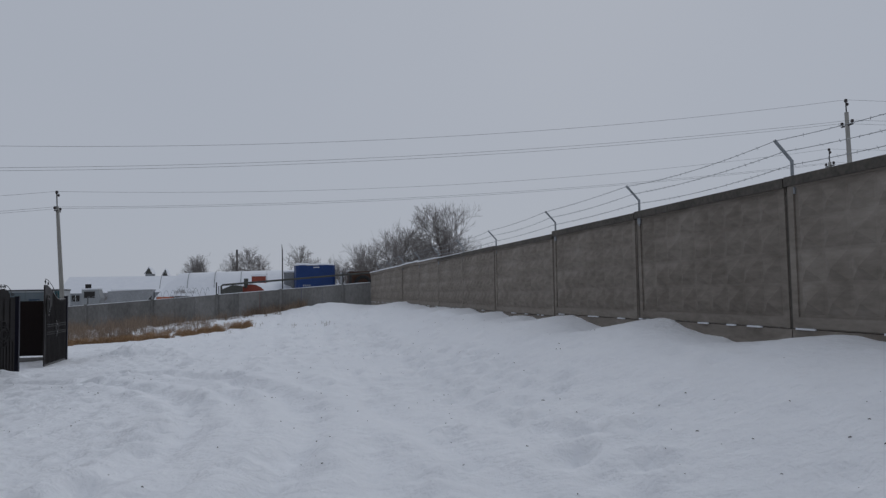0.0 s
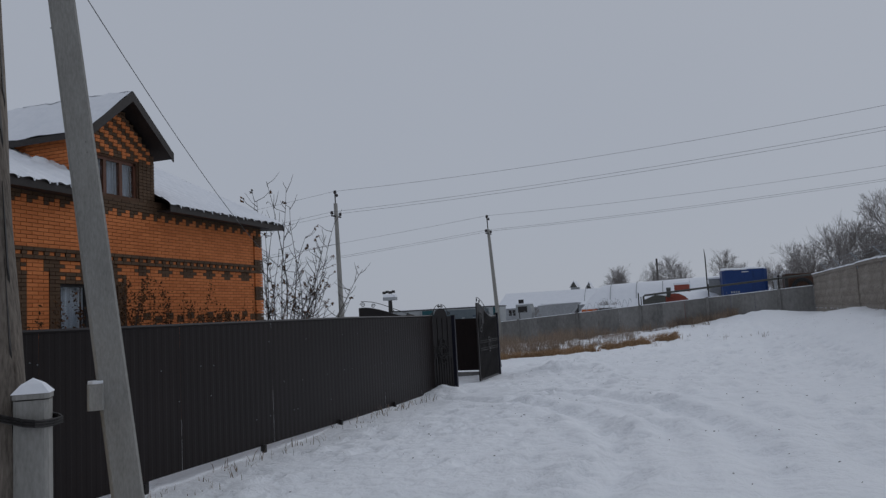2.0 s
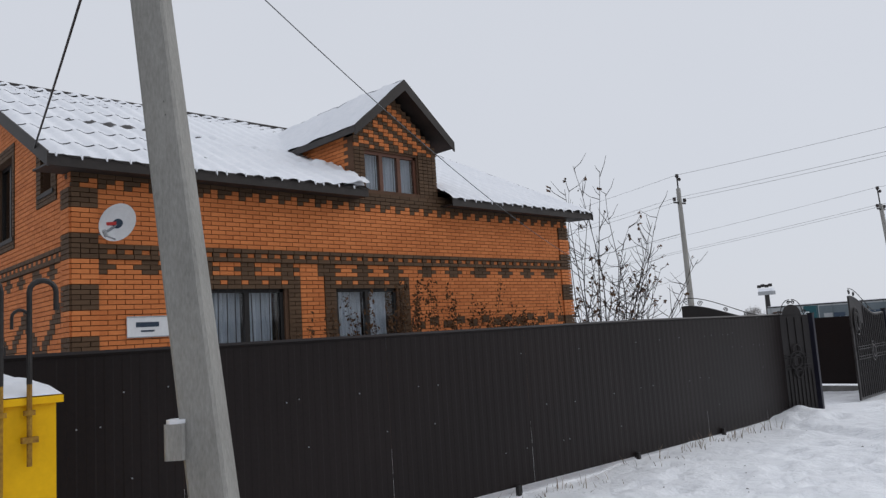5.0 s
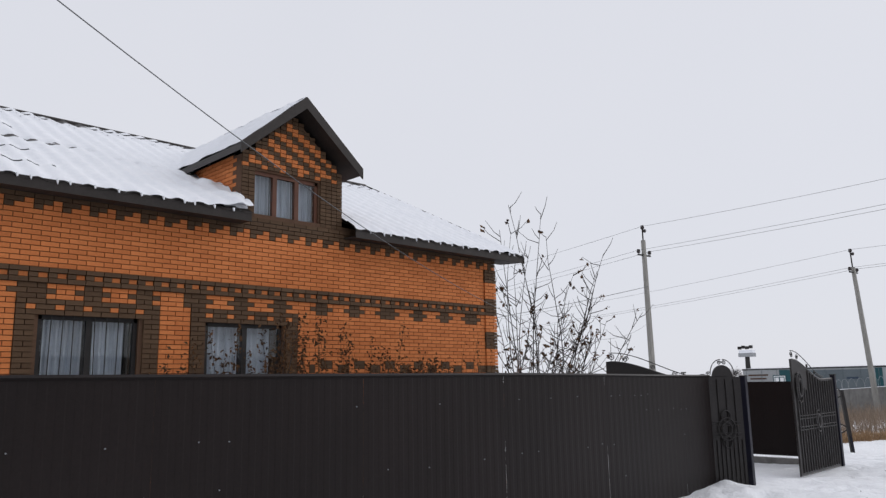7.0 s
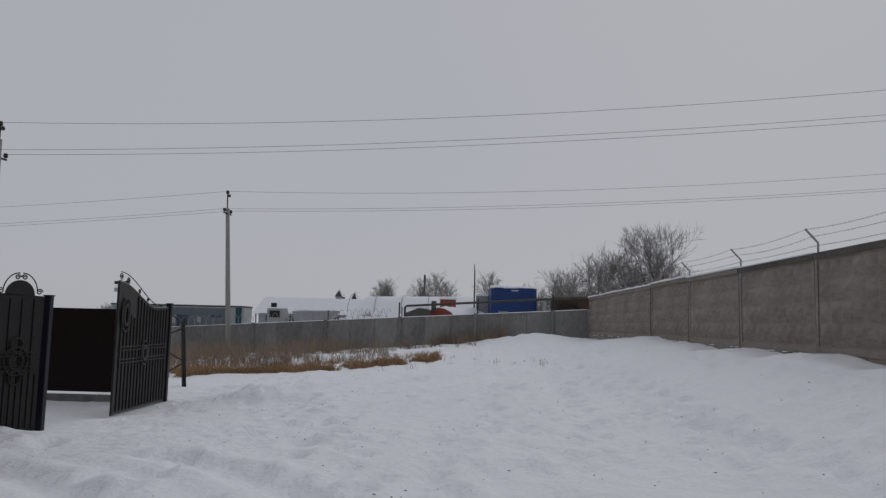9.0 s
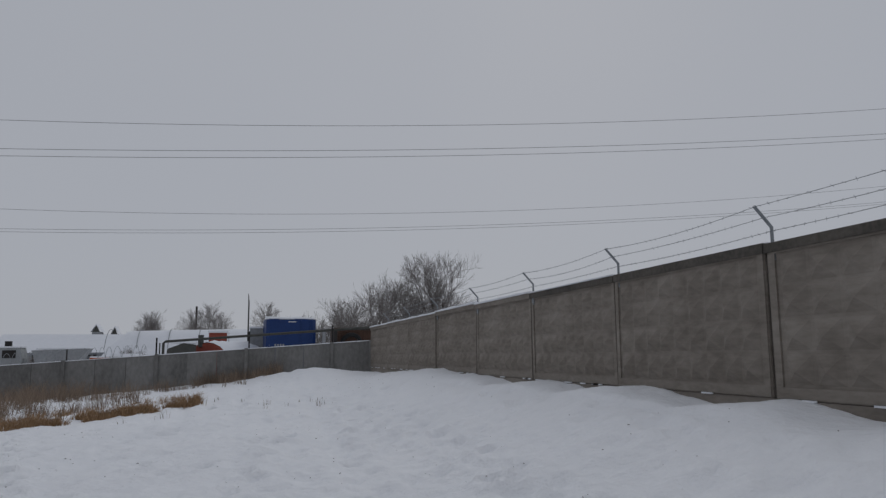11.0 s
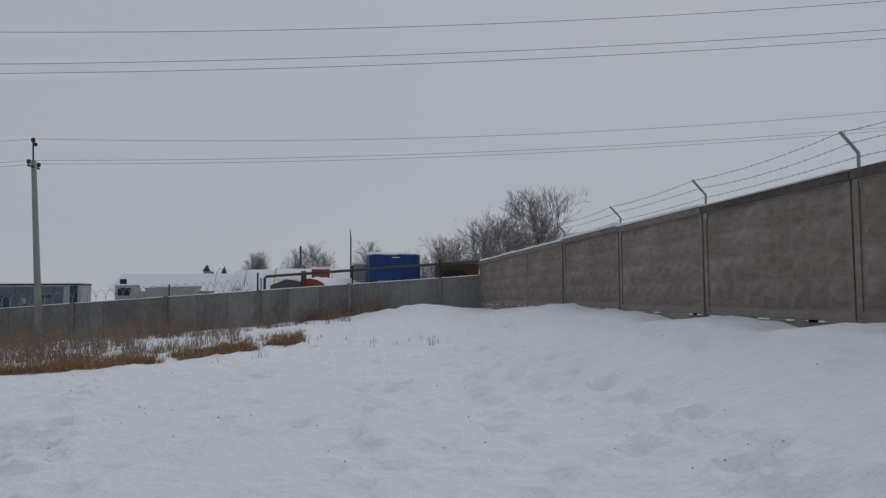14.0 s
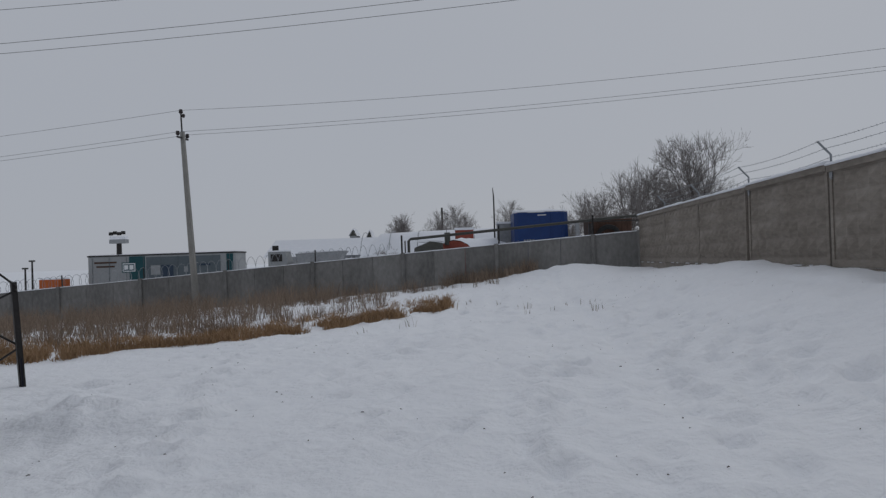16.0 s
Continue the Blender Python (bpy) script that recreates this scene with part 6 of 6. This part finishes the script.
part("end_panel", Build().box((-24.9, 23.982, 0.6), (0.5, 0.02, 2.7)), TEAL, trailer)
part("badge", Build().box((-32.5, 23.96, 1.15), (1.1, 0.02, 0.75)), TEAL, trailer)
part("badge_frame", Build().box((-32.5, 23.945, 1.15), (0.95, 0.02, 0.62)), WHITE, trailer)
part("badge_inner", Build().box((-32.5, 23.93, 1.15), (0.82, 0.02, 0.48)), TEAL, trailer)
for dx in (-0.2, 0.2):
    part("badge_shape", Build().box((-32.5 + dx, 23.915, 1.15), (0.3, 0.02, 0.34)), WHITE, trailer)
for i in range(2):
    part("print_bar", Build().box((-34.3, 23.97, 1.55 - 0.3 * i), (1.7 - 0.3 * i, 0.02, 0.12)), RUSTBOX, trailer)
for xx, ww, zz, hh in ((-30.5, 0.7, 0.9, 0.7), (-29.6, 0.9, 0.75, 1.0), (-28.2, 0.3, 0.9, 0.4), (-26.8, 0.9, 1.2, 0.15)):
    part("print_shape", Build().box((xx, 23.962, zz), (ww, 0.02, hh), 0, 0.0), TRAILER if ww != 0.9 else INK, trailer)
for i in range(9):
    part("curtain_strap", Build().box((-35.3 + 1.3 * i, 23.955, 0.55), (0.025, 0.02, 2.8)), SLATE, trailer)
for xx in (-34, -32.8, -26.2):
    w_ = part("wheel", Build().tube([(xx, 24.0, -0.7), (xx, 24.35, -0.7)], 0.5, 18), RUBBER, trailer)
    part("rim", Build().tube([(xx, 23.97, -0.7), (xx, 24.1, -0.7)], 0.27, 14), GALV, w_)
tp = thing("tipper_truck", (-25, 41, -1.2), "pale snow-dusted tipper truck with an open cab frame", "truck")
part("cab", Build().prism([(-26.6, 40, 0.2), (-24.9, 40, 0.2), (-24.7, 40, 1.2), (-24.95, 40, 2.2), (-26.6, 40, 2.2)], (0, 2.1, 0)), TRAILER, tp)
part("cab_window", Build().box((-25.8, 39.98, 1.62), (1.1, 0.03, 0.7)), STEEL_DARK, tp)
part("cab_roof_snow", Build().box((-25.75, 41, 2.26), (1.8, 2.1, 0.12), 0, 0.1), SNOW_CAP, tp)
part("tipper_body", Build().prism([(-23.5, 40, 0.3), (-20.6, 40, 0.3), (-19.2, 40, 2.1), (-24.0, 40, 1.95)], (0, 2.2, 0)), HANGAR, tp)
part("load_snow", Build().box((-21.6, 41.1, 2.08), (4.2, 2.0, 0.12), 0, 0.2), SNOW_CAP, tp)
part("exhaust", Build().box((-26.2, 41.2, 2.55), (0.6, 0.4, 0.5), 15), STEEL_DARK, tp)
part("chassis", Build().box((-23, 41, 0.0), (7.4, 1.0, 0.35)), STEEL_DARK, tp)
for xx in (-25.8, -22.3, -21.0):
    w_ = part("wheel", Build().tube([(xx, 39.95, -0.6), (xx, 40.3, -0.6)], 0.55, 16), RUBBER, tp)
    part("rim", Build().tube([(xx, 39.92, -0.6), (xx, 40.05, -0.6)], 0.28, 12), GALV, w_)

hangar = thing("arched_hangar", (-10, 84, -1.3), "long arched storage hangar under smooth snow", "hangar")
q, n, m = Build(), 18, 16
for i in range(n + 1):
    for k in range(m + 1):
        a = math.pi * k / m
        x = -27.5 + 36 * i / n
        s = min(1.0, 0.12 + 0.88 * smooth01(0, 3.2, i))
        q.v.append((x, 85 - 6.5 * math.cos(a), -1.3 + (5.6 + 1.3 + 0.02 * x) * math.sin(a) ** 0.8 * (s if i < 4 else 1.0)))
q.f = [(i * (m + 1) + k, i * (m + 1) + k + 1, (i + 1) * (m + 1) + k + 1, (i + 1) * (m + 1) + k) for i in range(n) for k in range(m)]
part("snowy_vault", q, SNOW_ROOF, hangar, smooth=True)
for i in range(8):
    part("vault_rib", Build().tube([(-24 + 4.2 * i, 85 - 6.58 * math.cos(math.pi * k / 12), -1.3 + 6.72 * math.sin(math.pi * k / 12) ** 0.8) for k in range(2, 8)], 0.05, 5), HANGAR, hangar)
barn = thing("long_barn", (-32, 104, -1.4), "long low farm building with a snow-covered gable roof", "building")
part("wall", Build().box((-32, 104, 0.4), (22, 11, 3.8)), HANGAR, barn)
part("roof", Build().prism([(-44, 97.6, 2.1), (-43.4, 104, 5.2), (-44, 110.4, 2.1)], (24, 0, 0)), SNOW_ROOF, barn)
part("gable", Build().prism([(-20.9, 98.4, 2.1), (-20.9, 104, 4.9), (-20.9, 109.6, 2.1)], (0.03, 0, 0)), HANGAR, barn)
for i in range(5):
    wdw = part("window", Build().box((-41 + 4.1 * i, 98.46, 1.2), (1.3, 0.08, 1.1)), STEEL_DARK, barn)
    part("frame", Build().box((-41 + 4.1 * i, 98.43, 1.2), (0.06, 0.1, 1.1)), WHITE, wdw)
for hx, hz, wd in ((-31.2, 7.0, 1.7), (-28.0, 6.6, 1.2)):
    sm = thing("far_house", (hx, 118, -1.6), "small far house with a snowy gable and dark end wall", "house", "far houses")
    part("wall", Build().box((hx, 118, (hz - 2.6) / 2), (wd * 0.8, 4, hz + 0.6)), HANGAR, sm)
    part("gable_wall", Build().prism([(hx - wd * 0.4, 115.98, hz - 1.0), (hx + wd * 0.4, 115.98, hz - 1.0), (hx, 115.98, hz + 0.2)], (0, 0.1, 0)), OLIVE, sm)
    part("roof", Build().prism([(hx - wd * 0.55, 115.9, hz - 1.0), (hx, 115.9, hz + 0.5), (hx + wd * 0.55, 115.9, hz - 1.0), (hx, 115.9, hz + 0.25)], (0, 4.4, 0)), SNOW_ROOF, sm)
stack = thing("flue_pipe", (-13.6, 116, -1.6), "thin black boiler flue above the snowy roofs", "chimney")
part("flue", Build().tube([(-13.6, 116, -1.4), (-13.6, 116, 10.9)], 0.2, 10), STEEL_DARK, stack)
lm = thing("thin_mast", (-5.35, 22.4, -1.2), "thin dark steel mast behind the fence", "mast")
part("pole", Build().tube([(-5.35, 22.4, -1.2), (-5.35, 22.4, 5.3), (-5.4, 22.4, 5.95)], [0.07, 0.05, 0.02], 8), STEEL_DARK, lm)
for lx, lz in ((-49.75, 2.0), (-50.45, 1.3)):
    sl = thing("street_lamp", (lx, 40, -1.4), "thin dark street lamp far behind the grey fence", "street lamp", "far lamps")
    part("pole", Build().tube([(lx, 40, -1.4), (lx, 40, lz)], [0.11, 0.08], 8), STEEL_DARK, sl)
    part("lamp_head", Build().box((lx + 0.05, 39.9, lz + 0.06), (0.55, 0.3, 0.16), 0, 0.06), OLIVE, sl)
fl = thing("floodlight_mast", (-50.9, 60, -1.5), "dark floodlight mast with a snowy platform of lamps", "lamp mast")
part("column", Build().tube([(-50.9, 60, -1.5), (-50.9, 60, 4.2)], [0.4, 0.3], 10), STEEL_DARK, fl)
part("platform", Build().box((-50.9, 60, 4.4), (2.0, 1.2, 0.5), 0, 0.1), HANGAR, fl)
part("platform_snow", Build().box((-50.9, 60, 4.85), (1.9, 1.2, 0.4), 0, 0.2), SNOW_CAP, fl)
for i in range(4):
    part("floodlight", Build().box((-51.7 + 0.52 * i, 59.6, 5.35 + 0.1 * (i % 2)), (0.44, 0.4, 0.4), 0, 0.08), STEEL_DARK, fl)
